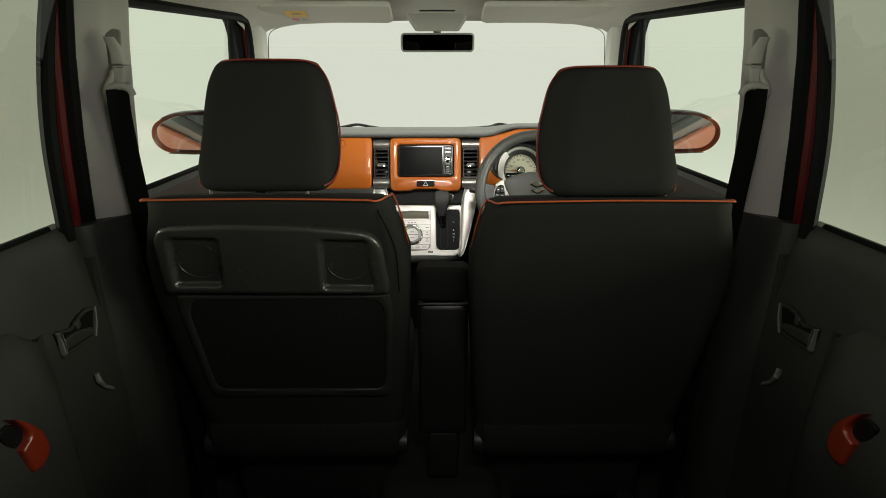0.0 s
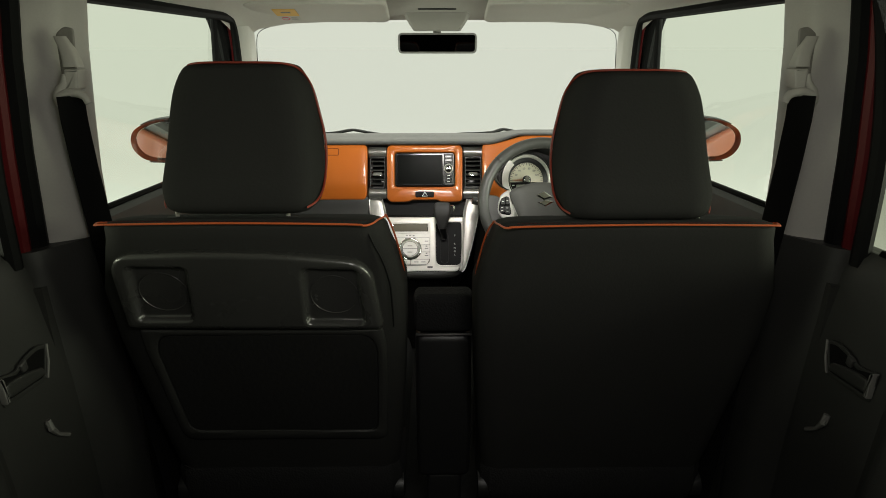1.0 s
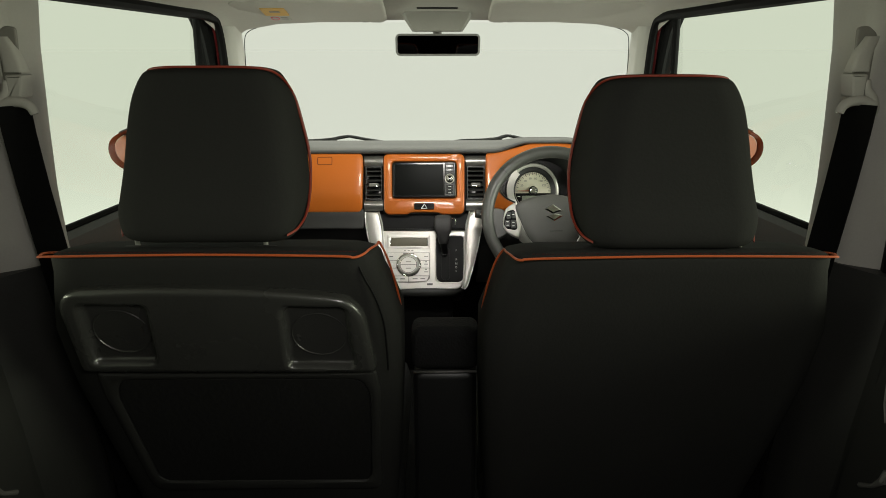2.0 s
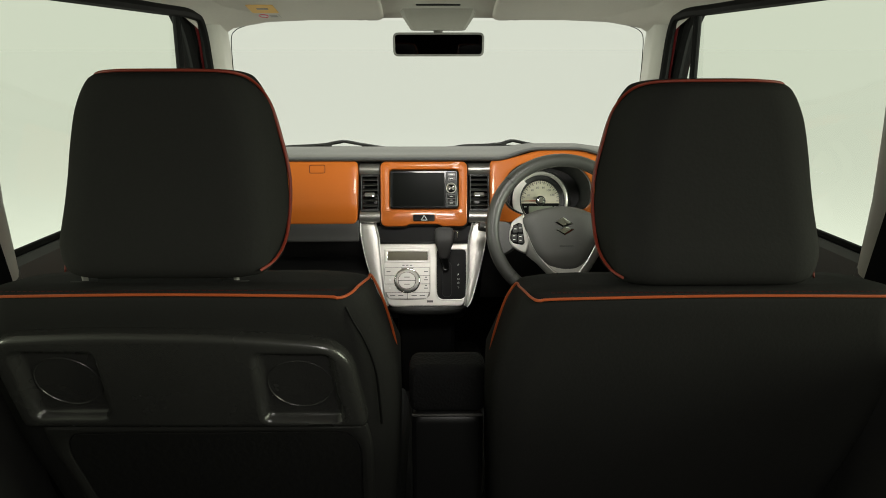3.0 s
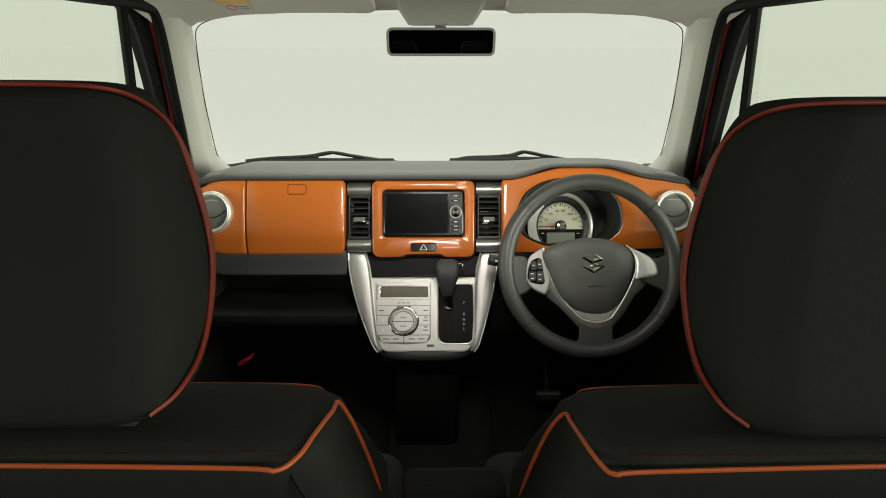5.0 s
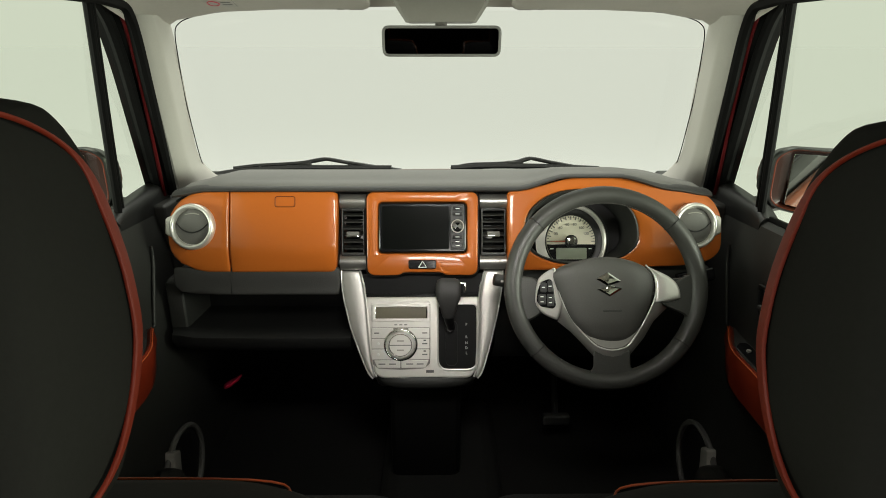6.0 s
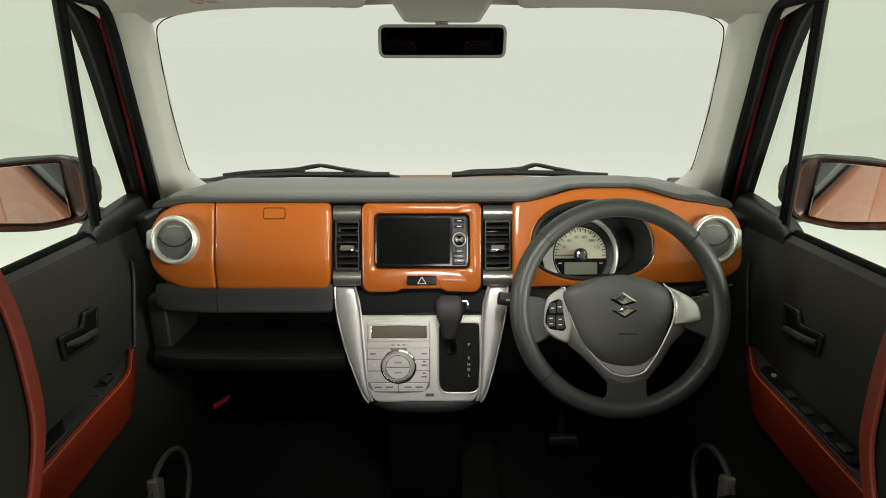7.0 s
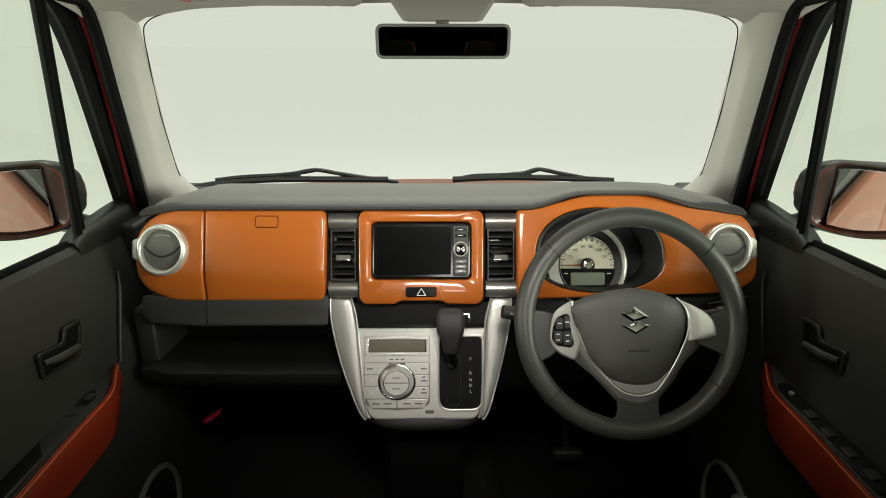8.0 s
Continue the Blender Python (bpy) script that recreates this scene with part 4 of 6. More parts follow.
    for x in (-0.16, 0.16):
        part("hinge", turned((1.235, 0.50), [(0.028, -0.012), (0.030, 0.0), (0.028, 0.012), (0.012, 0.016)], lambda u, v, w, x=x: (sx + x * 1.45 + w, u, v), 20), M_DARK, st)
        part("seat_rail", box(sx + x - 0.02, 1.15, 0.262, sx + x + 0.02, 1.80, 0.30, 0.006), M_DARK, st, "dark metal seat rail")
    return st


seat(-0.322, "black fabric front seat with orange piping and a hard back panel", True, 0.0, -0.004, 0.011)
seat(0.328, "black fabric driver's seat with orange piping and a plain back", False, -0.012, -0.001, 0.018, -0.007, 0.022, -0.006)

# centre armrest, folded up
a = thing("storage_box", (0.01, 1.28, 0.45), "black padded storage box between the front seats", "storage box")
part("pad", box(-0.052, 1.246, 0.862, 0.070, 1.312, 0.945, 0.016), M_FABRIC2, a, "black mesh-covered pad")
part("box_body", box(-0.050, 1.252, 0.50, 0.068, 1.32, 0.859, 0.018), M_DARK, a)
part("piping", tube(curve([(-0.050, 1.302, 0.90), (-0.052, 1.308, 0.925), (-0.03, 1.312, 0.934), (0.05, 1.312, 0.934), (0.070, 1.308, 0.915), (0.067, 1.302, 0.90)], 5), 0.0006, 6), M_RED, a, "deep red piping round the pad")
part("hinge_seam", tube([(-0.048, 1.249, 0.860), (0.066, 1.249, 0.860)], 0.0025, 6), M_DASH, a)
part("bracket", box(-0.030, 1.26, 0.36, 0.05, 1.33, 0.51, 0.015), M_DARK, a)


# seat belts on the middle pillars
def seat_belt(s):
    b = thing("seat_belt", (s * 0.63, 1.2, 0.3), "black seat belt hanging from a pale grey pillar guide", "seat belt", "seat belts")
    place = lambda u, v, w=0.0: (s * u, 1.182 - w, v)
    # height adjuster: a curved arm out of the pillar slot, a block below it, and the belt loop hung on it
    # slot's shade drawn as a flat plate of darker grey
    part("adjuster_shade", plate(rounded([(0.588, 1.446), (0.603, 1.449), (0.618, 1.438), (0.622, 1.345), (0.600, 1.345)], 0.006), place, 0.004, 0.002), M_COVER, b, "slot of the height adjuster, its shade put in as darker grey")
    arm = curve([(0.610, 1.434), (0.606, 1.426), (0.600, 1.414), (0.596, 1.400), (0.594, 1.387)], 4)
    rings = []
    for i, q in enumerate(arm):
        t = i / (len(arm) - 1)
        h, d = 0.0095 + 0.0035 * t, 0.010 + 0.012 * t
        rings.append([place(q.x + k.x, q.y, k.y) for k in rounded(rect(-h, 0.0, h, d), 0.005, 3)])
    sl = part("guide_cover", loft(rings), M_PILLAR, b, "pale grey curved height adjuster cover", 60)
    part("cover_button", plate(rounded([(0.580, 1.384), (0.605, 1.384), (0.607, 1.350), (0.586, 1.352)], 0.004), place, 0.024, 0.004), M_PILLAR, sl)
    loop = curve([(0.606, 1.376), (0.608, 1.362), (0.617, 1.350), (0.621, 1.336), (0.614, 1.323)], 4)
    part("guide_loop", tube([place(q.x, q.y, 0.020) for q in loop], [0.0040 + 0.0065 * (i / (len(loop) - 1)) ** 0.7 for i in range(len(loop))], 10), M_PILLAR, b, "pale grey plastic belt loop", 60)
    bar = curve([(0.617, 1.342), (0.602, 1.347), (0.588, 1.346), (0.578, 1.340), (0.574, 1.330)], 4)
    part("loop_bar", tube([place(q.x, q.y, 0.022) for q in bar], [0.0085 - 0.0025 * i / (len(bar) - 1) for i in range(len(bar))], 10), M_PILLAR, b, "pale grey bar of the belt loop", 60)
    line = [(0.600, 1.158, 1.342), (0.608, 1.170, 1.30), (0.610, 1.178, 1.22), (0.607, 1.186, 1.10), (0.602, 1.196, 0.95), (0.590, 1.215, 0.75), (0.580, 1.235, 0.45), (0.580, 1.235, 0.30)]
    part("webbing", loft([[(s * (x + 0.010), y - 0.021, z), (s * (x - 0.002), y - 0.001, z), (s * (x - 0.010), y + 0.021, z), (s * (x - 0.008), y + 0.022, z), (s * (x + 0.012), y - 0.020, z)] for x, y, z in line]), M_SEAL, b, "black woven webbing")


for s in (-1, 1):
    seat_belt(s)

# ---------------------------------------------------------------- dashboard
dash = thing("dashboard", (0, 2.3, 0.7), "grey dashboard with glossy orange panels and silver trim", "dashboard")


def hump(x):
    return smoothstep(0.17, 0.29, x) * (1 - smoothstep(0.40, 0.54, x))


rings, lips = [], []
for x in np.linspace(-0.614, 0.622, 54):
    h, e = hump(x), 1.9 * smoothstep(0.50, 0.625, abs(x))
    rings.append([(x, y, z) for y, z in [
        (2.255, 0.895), (2.262, 1.06), (2.240, 1.096 + 0.03 * h - 0.006 * e), (2.186, 1.107 + 0.029 * h - 0.010 * e), (2.182, 1.113 + 0.027 * h - 0.014 * e), (2.188, 1.119 + 0.025 * h - 0.016 * e), (2.203, 1.1235 + 0.022 * h - 0.016 * e),
        (2.225, 1.1265 + 0.020 * h - 0.016 * e), (2.29, 1.1245 + 0.012 * h - 0.014 * e), (2.37, 1.115 + 0.003 * h - 0.014 * e), (2.44, 1.099 - 0.011 * e), (2.47, 1.085 - 0.006 * e), (2.53, 1.06), (2.56, 1.0), (2.56, 0.895)]])
    k = 0.013 * smoothstep(0.53, 0.62, abs(x))
    lips.append([(x, y, z - k) for y, z in [
        (2.235, 1.094 + 0.030 * h), (2.182, 1.1005 + 0.031 * h), (2.172, 1.1030 + 0.031 * h), (2.1695, 1.1065 + 0.030 * h), (2.172, 1.1105 + 0.029 * h), (2.180, 1.1135 + 0.028 * h),
        (2.196, 1.1150 + 0.027 * h), (2.226, 1.113 + 0.025 * h)]])
part("top_pad", loft(rings), M_DASH, dash, "grey grained soft top pad", 50)
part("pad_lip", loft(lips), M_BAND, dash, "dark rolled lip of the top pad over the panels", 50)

# orange side piece, glove lid and their rounded end
def bow(v, lo=0.917, hi=1.095, peak=0.016):
    t = (v - lo) / (hi - lo)
    return peak * smoothstep(-0.05, 0.32, t) - 0.35 * peak * smoothstep(0.32, 1.0, t)


def on_bowed(u, v, w=0.0):
    return on_dash(u, v, w + (bow(v) if w > 0.004 else 0))


left_end = rounded([(-0.4855, 0.9195), (-0.550, 0.9195), (-0.597, 0.936), (-0.622, 0.964), (-0.630, 1.035), (-0.600, 1.078), (-0.556, 1.097), (-0.4855, 1.0945)], [0.003, 0.03, 0.03, 0.03, 0.04, 0.03, 0.03, 0.003])
part("side_panel", slab(left_end, on_dash, 0.016, 0.0060, lambda u, v, a, b: bow(v) * (1 - 0.5 * smoothstep(-0.57, -0.64, u))), M_ORANGE, dash, "glossy orange dashboard panel", 50)
lid = part("glove_lid", slab(rounded([(-0.4835, 0.919), (-0.250, 0.919), (-0.241, 0.928), (-0.238, 1.086), (-0.245, 1.0945), (-0.4835, 1.0945)], [0.003, 0.009, 0.012, 0.012, 0.009, 0.003]), on_dash, 0.016, 0.0060, lambda u, v, a, b: bow(v)), M_ORANGE, dash, "glossy orange glove box lid", 50)
part("lid_button", plate(rounded(rect(-0.379, 1.0615, -0.3355, 1.0820), 0.004), on_bowed, 0.0012, 0.0008, 0.016), M_ORANGE, lid)
part("button_gap", tube([on_bowed(p.x, p.y, 0.0160) for p in rounded(rect(-0.380, 1.0605, -0.3345, 1.0830), 0.005)], 0.0009, 5, closed=True), M_RED, lid)
# centre panel round the screen
cen = part("centre_panel", holed(rounded([(-0.172, 0.921), (-0.160, 0.911), (-0.098, 0.9115), (-0.088, 0.9175), (0.0, 0.9175), (0.010, 0.9115), (0.073, 0.911), (0.084, 0.921), (0.085, 1.084), (0.075, 1.0945), (-0.163, 1.0945), (-0.173, 1.084)], 0.008),
                                 rounded(rect(-0.146, 0.9595, 0.059, 1.0715), 0.012), (-0.043, 1.015), on_dash, 0.020, 0.006), M_ORANGE, dash, "glossy orange centre panel")
scr = thing("head_unit", (-0.043, 2.17, 0.96), "black touch-screen head unit set in the orange panel", "display")
part("bezel", plate(rounded(rect(-0.144, 0.9615, 0.057, 1.0695), 0.010), on_dash, 0.018, 0.003), M_GLOSS, scr)
part("screen", plate(rounded(rect(-0.136, 0.9690, 0.0170, 1.0620), 0.003), on_dash, 0.0015, 0.0006, 0.018), M_SCREEN, scr, "dark switched-off screen")
part("key_strip", plate(rounded(rect(0.0215, 0.9660, 0.0525, 1.0650), 0.003), on_dash, 0.0025, 0.0012, 0.018), M_DARK, scr)
for i, z in enumerate((1.0565, 1.045, 0.995, 0.985, 0.976)):
    k = part("key", plate(rounded(rect(0.026, z - 0.0035, 0.048, z + 0.0035), 0.0015), on_dash, 0.002, 0.0007, 0.0202), M_GLOSS, scr)
    part("key_print", plate(rect(0.0325, z - 0.0007, 0.0415, z + 0.0007), on_dash, 0.0004, 0.0001, 0.0222), M_WHITE, k)
kn = part("volume_ring", turned((0.037, 1.0185), [(0.0150, 0.019), (0.0150, 0.023), (0.0135, 0.0245), (0.0125, 0.0235), (0.0125, 0.020)], on_dash, 32), M_SILVER, scr, "silver control ring")
part("control_pad", turned((0.037, 1.0185), [(0.0118, 0.020), (0.0115, 0.0255), (0.008, 0.0265)], on_dash, 28), M_CHROME, kn, "bright round control pad")
for dz in (-1, 1):
    part("pad_mark", plate([(0.0300, 1.0185 + 0.0078 * dz), (0.0440, 1.0185 + 0.0078 * dz), (0.0370, 1.0185 + 0.0008 * dz)][::dz], on_dash, 0.0006, 0.0002, 0.0264), M_GLOSS, kn, "dark pointer on the control pad")

# hazard switch
hz = part("hazard_switch", plate(rounded(rect(-0.076, 0.9255, -0.012, 0.9450), 0.005), on_dash, 0.0045, 0.002, 0.0195), M_GLOSS, cen, "black hazard switch with a warning triangle")
tri = [(-0.0525, 0.9290), (-0.0345, 0.9290), (-0.0435, 0.9425)]
part("warning_triangle", tube([on_dash(p.x, p.y, 0.0243) for p in rounded(tri, 0.001)], 0.0011, 4, closed=True), M_WHITE, hz)

# two upright centre vents between silver bars
for x0, x1 in ((-0.232, -0.178), (0.092, 0.150)):
    v = part("centre_vent", holed(rounded(rect(x0, 0.953, x1, 1.060), 0.004), rounded(rect(x0 + 0.004, 0.962, x1 - 0.004, 1.052), 0.003), ((x0 + x1) / 2, 1.007), on_dash, 0.010, 0.002), M_DARK, dash, "black air vent with horizontal slats")
    part("vent_back", plate(rect(x0 + 0.002, 0.956, x1 - 0.002, 1.057), on_dash, 0.003, 0.001, -0.022), M_GLOSS, v)
    for k in range(6):
        z = 0.9705 + 0.0145 * k
        y0 = [on_dash(u, zz, w) for u, zz, w in ((x0 + 0.004, z - 0.002, 0.007), (x0 + 0.004, z + 0.001, 0.008), (x0 + 0.004, z + 0.007, -0.012), (x0 + 0.004, z + 0.004, -0.013))]
        y1 = [(x1 - 0.004, p[1], p[2]) for p in y0]
        part("slat", loft([y0, y1]), M_BLACK, v)
    xm = (x0 + x1) / 2
    part("vent_tab", plate(rounded(rect(xm - 0.015, 0.9955, xm + 0.015, 1.0075), 0.003), on_dash, 0.006, 0.002, 0.007), M_DASH, v, "grey vent tab")
    part("tab_mark", plate(rect(xm - 0.013, 0.9965, xm + 0.013, 0.9985), on_dash, 0.001, 0.0003, 0.0128), M_CHROME, v)
    for z0, z1 in ((1.056, 1.0905), (0.9235, 0.9575)):
        bar = loft([[on_dash(x, zz, 0.003 + 0.012 * math.sin(math.pi * (zz - z0) / (z1 - z0)) ** 0.7) for zz in np.linspace(z0, z1, 9)] + [on_dash(x, z1, 0.0), on_dash(x, z0, 0.0)] for x in (x0 - 0.003, x1 + 0.003)])
        part("silver_bar", bar, M_BAR, dash, "satin silver bar above or below the vent", 50)

# orange panel round the instruments
right = rounded([(0.152, 0.930), (0.165, 0.921), (0.30, 0.924), (0.45, 0.928), (0.560, 0.931), (0.615, 0.940), (0.640, 0.962), (0.645, 1.04), (0.620, 1.083), (0.560, 1.098), (0.50, 1.1045), (0.43, 1.121), (0.37, 1.1265), (0.29, 1.1235), (0.235, 1.108), (0.19, 1.0975), (0.152, 1.0945)], [0.005, 0.01, 0.01, 0.01, 0.02, 0.03, 0.03, 0.04, 0.03, 0.03, 0.03, 0.03, 0.03, 0.03, 0.03, 0.01, 0.01])
hole = [(0.318 + 0.133 * math.cos(t) * (1 if math.cos(t) > 0 else 0.96), 1.000 + (0.098 if math.sin(t) > 0 else 0.066) * math.copysign(abs(math.sin(t)) ** 0.8, math.sin(t))) for t in np.linspace(0, 2 * math.pi, 48, endpoint=False)]
part("instrument_panel", holed(right, hole, (0.318, 1.0), on_bowed, 0.018, 0.005, 0.0, 120, 5), M_ORANGE, dash, "glossy orange panel round the instruments")

# dark gaps between the panels and the top pad
gap = curve([on_dash(u, v, 0.013) for u, v in ((-0.610, 1.074), (-0.585, 1.089), (-0.556, 1.0995), (-0.48, 1.0975), (-0.238, 1.0970), (-0.17, 1.0970), (0.08, 1.0970), (0.152, 1.0970), (0.19, 1.0995), (0.235, 1.110), (0.29, 1.1255), (0.37, 1.1285), (0.43, 1.1230), (0.50, 1.1065), (0.560, 1.1000), (0.605, 1.090))], 4)
part("panel_gap", tube(gap, 0.0028, 6), M_GATE, dash)
ring = rounded([(-0.1745, 0.9195), (-0.161, 0.9090), (-0.098, 0.9095), (-0.088, 0.9155), (0.0, 0.9155), (0.010, 0.9095), (0.074, 0.9090), (0.0860, 0.9195), (0.0870, 1.085), (0.076, 1.0970), (-0.164, 1.0970), (-0.1755, 1.085)], 0.008)
part("panel_gap", tube([on_dash(p.x, p.y, 0.006) for p in ring], 0.0022, 6, closed=True), M_GATE, dash)

# round outer vents
for cx in (-0.564, 0.578):
    sg = 1 if cx > 0 else -1
    lift = 0.024
    ring = [(0.0500, 0.004), (0.0500, 0.016), (0.0485, 0.0215), (0.0455, 0.0245), (0.0420, 0.0240), (0.0400, 0.0215), (0.0390, 0.012)]
    v = part("round_vent", turned((cx, 1.018), [(r, w + lift) for r, w in ring], on_dash, 56), M_VENT, dash, "satin silver ring round the air vent", 60)
    part("vent_wing", slab(rounded([(cx + sg * 0.040, 0.990), (cx + sg * 0.055, 0.999), (cx + sg * 0.063, 1.001), (cx + sg * 0.063, 1.037), (cx + sg * 0.055, 1.039), (cx + sg * 0.040, 1.047)], 0.005), on_dash, 0.026, 0.004, None, 0.010), M_SILVER, v, "", 50)
    fl = part("vent_flap", turned((cx, 1.018), [(0.0390, 0.008 + lift), (0.0384, 0.0125 + lift), (0.0365, 0.014 + lift), (0.02, 0.0165 + lift), (0.004, 0.017 + lift)], on_dash, 44), M_DASH, v, "grey round vent flap", 60)
    part("flap_line", tube(curve([on_dash(cx - 0.036, 1.025, 0.0148 + lift), on_dash(cx - 0.020, 1.011, 0.0168 + lift), on_dash(cx, 1.005, 0.0178 + lift), on_dash(cx + 0.020, 1.011, 0.0168 + lift), on_dash(cx + 0.036, 1.025, 0.0148 + lift)], 5), 0.0016, 6), M_DARK, fl)
    # paler arc painted in as the highlight near the flap's top
    part("flap_line", tube(curve([on_dash(cx - 0.016, 1.044, 0.0150 + lift), on_dash(cx, 1.0465, 0.0152 + lift), on_dash(cx + 0.016, 1.044, 0.0150 + lift)], 5), 0.0012, 6), M_GREYPL, fl)

# instrument pod
pod = thing("instrument_cluster", (0.318, 2.2, 0.93), "round cream speedometer in a black hood", "instrument")
rg = [[on_bowed(*p, 0.019) for p in hole]]
for k, w in ((0.965, 0.022), (0.94, 0.014), (0.90, -0.02), (0.86, -0.05)):
    rg.append([on_bowed(0.318 + (p[0] - 0.318) * k, 1.0 + (p[1] - 1.0) * k, w) for p in hole])
part("hood", loft(rg, cap=False), M_BLACK, pod, "black grained hood")
part("hood_back", plate([(0.318 + (p[0] - 0.318) * 0.87, 1.0 + (p[1] - 1.0) * 0.87) for p in hole], on_dash, 0.004, 0.001, -0.054), M_DARK, pod)
GC, GK = (0.310, 0.9855), 0.84


def gauge(profile):
    return [(r * GK, w) for r, w in profile]


part("dial_ring", turned(GC, gauge([(0.106, -0.052), (0.105, -0.022), (0.103, -0.018), (0.101, -0.020), (0.100, -0.036)]), on_dash, 56), M_DARK, pod, "", 60)
part("chrome_ring", turned(GC, gauge([(0.1010, -0.036), (0.1005, -0.022), (0.0965, -0.0165), (0.0905, -0.019), (0.0875, -0.036)]), on_dash, 56), M_RING, pod, "pale dial ring", 60)
part("inner_ring", turned(GC, gauge([(0.0885, -0.040), (0.0880, -0.028), (0.0780, -0.030), (0.0710, -0.032), (0.0690, -0.036)]), on_dash, 56), M_DARK, pod, "dark ring round the dial", 60)
dl = part("dial_face", turned(GC, gauge([(0.0695, -0.040), (0.0695, -0.033), (0.055, -0.0315), (0.005, -0.031)]), on_dash, 56), M_DIAL, pod, "cream speedometer dial", 60)
part("dial_lower", plate([(GC[0] + 0.0685 * GK * math.cos(t), GC[1] + 0.0685 * GK * math.sin(t)) for t in np.linspace(math.pi + 0.12, 2 * math.pi - 0.12, 26)], on_dash, 0.004, 0.001, -0.033), M_GLOSS, dl)
part("trip_display", plate(rounded(rect(GC[0] - 0.036, GC[1] - 0.041, GC[0] + 0.037, GC[1] - 0.0150), 0.003), on_dash, 0.002, 0.0005, -0.029), M_LCD, dl, "grey-green trip display")
for u in (-0.046, 0.046):
    part("dial_mark", plate(rect(GC[0] + u - 0.004, GC[1] - 0.018, GC[0] + u + 0.004, GC[1] - 0.016), on_dash, 0.0005, 0.0001, -0.029), M_WHITE, dl)
part("needle_boss", turned(GC, gauge([(0.0175, -0.031), (0.0175, -0.024), (0.014, -0.021)]), on_dash, 28), M_DARK, dl)
part("boss_cap", turned(GC, gauge([(0.0135, -0.021), (0.0132, -0.0188), (0.008, -0.0178)]), on_dash, 20), M_CHROME, dl)
part("needle", loft([[on_dash(GC[0] + r, GC[1] + o, -0.0265) for o in (-hw, hw)] + [on_dash(GC[0] + r, GC[1], -0.0245)] for r, hw in ((-0.050, 0.0008), (-0.012, 0.0016))]), M_PIPING, dl, "orange needle")
for i in range(29):
    t = math.pi - math.pi * i / 28
    r0, r1, o = (0.0490, 0.0575, 0.0009) if i % 2 == 0 else (0.0530, 0.0575, 0.0006)
    part("tick", loft([[on_dash(GC[0] + r * math.cos(t) - q * math.sin(t), GC[1] + r * math.sin(t) + q * math.cos(t), w) for q, w in ((-o, -0.0325), (o, -0.0325), (o, -0.0296), (-o, -0.0296))] for r in (r0, r1)]), M_PRINT, dl)


def lettering(text, at, size, place_m, mat, parent, name="number"):
    cu = bpy.data.curves.new(name, "FONT")
    cu.body, cu.size, cu.align_x, cu.align_y, cu.extrude = text, size, "CENTER", "CENTER", 0.0002
    cu.materials.append(mat)
    tmp = bpy.data.objects.new(name, cu)
    me = bpy.data.meshes.new_from_object(tmp)
    bpy.data.objects.remove(tmp)
    ob = new(name, me)
    ob.parent = parent
    ob.matrix_basis = place_m
    if parent.type == "EMPTY":
        ob.matrix_parent_inverse = Matrix.Translation(parent.location).inverted()
    return ob


def panel_matrix(place, u, v, w):
    o = Vector(place(u, v, w))
    ex = (Vector(place(u + 0.01, v, w)) - o).normalized()
    ez = (Vector(place(u, v, w + 0.01)) - o).normalized()
    ey = ez.cross(ex)
    m = Matrix((ex, ey, ez)).transposed().to_4x4()
    m.translation = Vector((o.x * S, o.y * S, o.z * S + DZ))
    return m


for i, tx in enumerate(("0", "20", "40", "60", "80", "100", "120", "140")):
    t = math.pi - math.pi * i / 7
    if 0 < i < 7:
        lettering(tx, None, 0.0085, panel_matrix(on_dash, GC[0] + 0.0400 * math.cos(t), GC[1] + 0.0390 * math.sin(t), -0.0292), M_PRINT, dl)
part("side_scale", loft([[on_dash(GC[0] + r * math.cos(t), GC[1] + r * math.sin(t), w) for r, w in ((0.066, -0.0085), (0.088, -0.0085), (0.088, -0.016), (0.066, -0.016))] for t in np.linspace(math.pi * 0.74, math.pi * 1.20, 14)]), M_SILVER, pod, "silver arc beside the dial")

# lower grey band, glove shelf and footwell underside
band = rounded([(-0.238, 0.869), (-0.236, 0.930), (-0.52, 0.930), (-0.60, 0.930), (-0.618, 0.930), (-0.618, 0.890), (-0.60, 0.874), (-0.5, 0.869)], [0.008, 0.008, 0.02, 0.02, 0.01, 0.02, 0.02, 0.01])
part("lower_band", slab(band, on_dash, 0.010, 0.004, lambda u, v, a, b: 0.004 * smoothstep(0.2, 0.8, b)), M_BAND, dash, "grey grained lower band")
part("band_seam", tube([on_dash(-0.4845, 0.872, 0.0102), on_dash(-0.4845, 0.918, 0.0142)], 0.0010, 5), M_DARK, dash)
part("shelf_back", box(-0.645, 2.30, 0.72, -0.22, 2.50, 0.90, 0.01), M_DARK, dash)
prof = [(2.15, 0.716), (2.12, 0.726), (2.103, 0.748), (2.105, 0.766), (2.120, 0.775), (2.15, 0.772), (2.32, 0.760), (2.34, 0.72)]
part("shelf", loft([[(x, y + 0.02 * smoothstep(-0.56, -0.64, x), z) for y, z in prof] for x in (-0.642, -0.62, -0.58, -0.4, -0.215)]), M_DARK, dash, "black open shelf below the glove lid", 50)
part("shelf_side", box(-0.655, 2.15, 0.735, -0.612, 2.5, 0.895, 0.012), M_BLACK, dash, "black side wall of the open shelf")
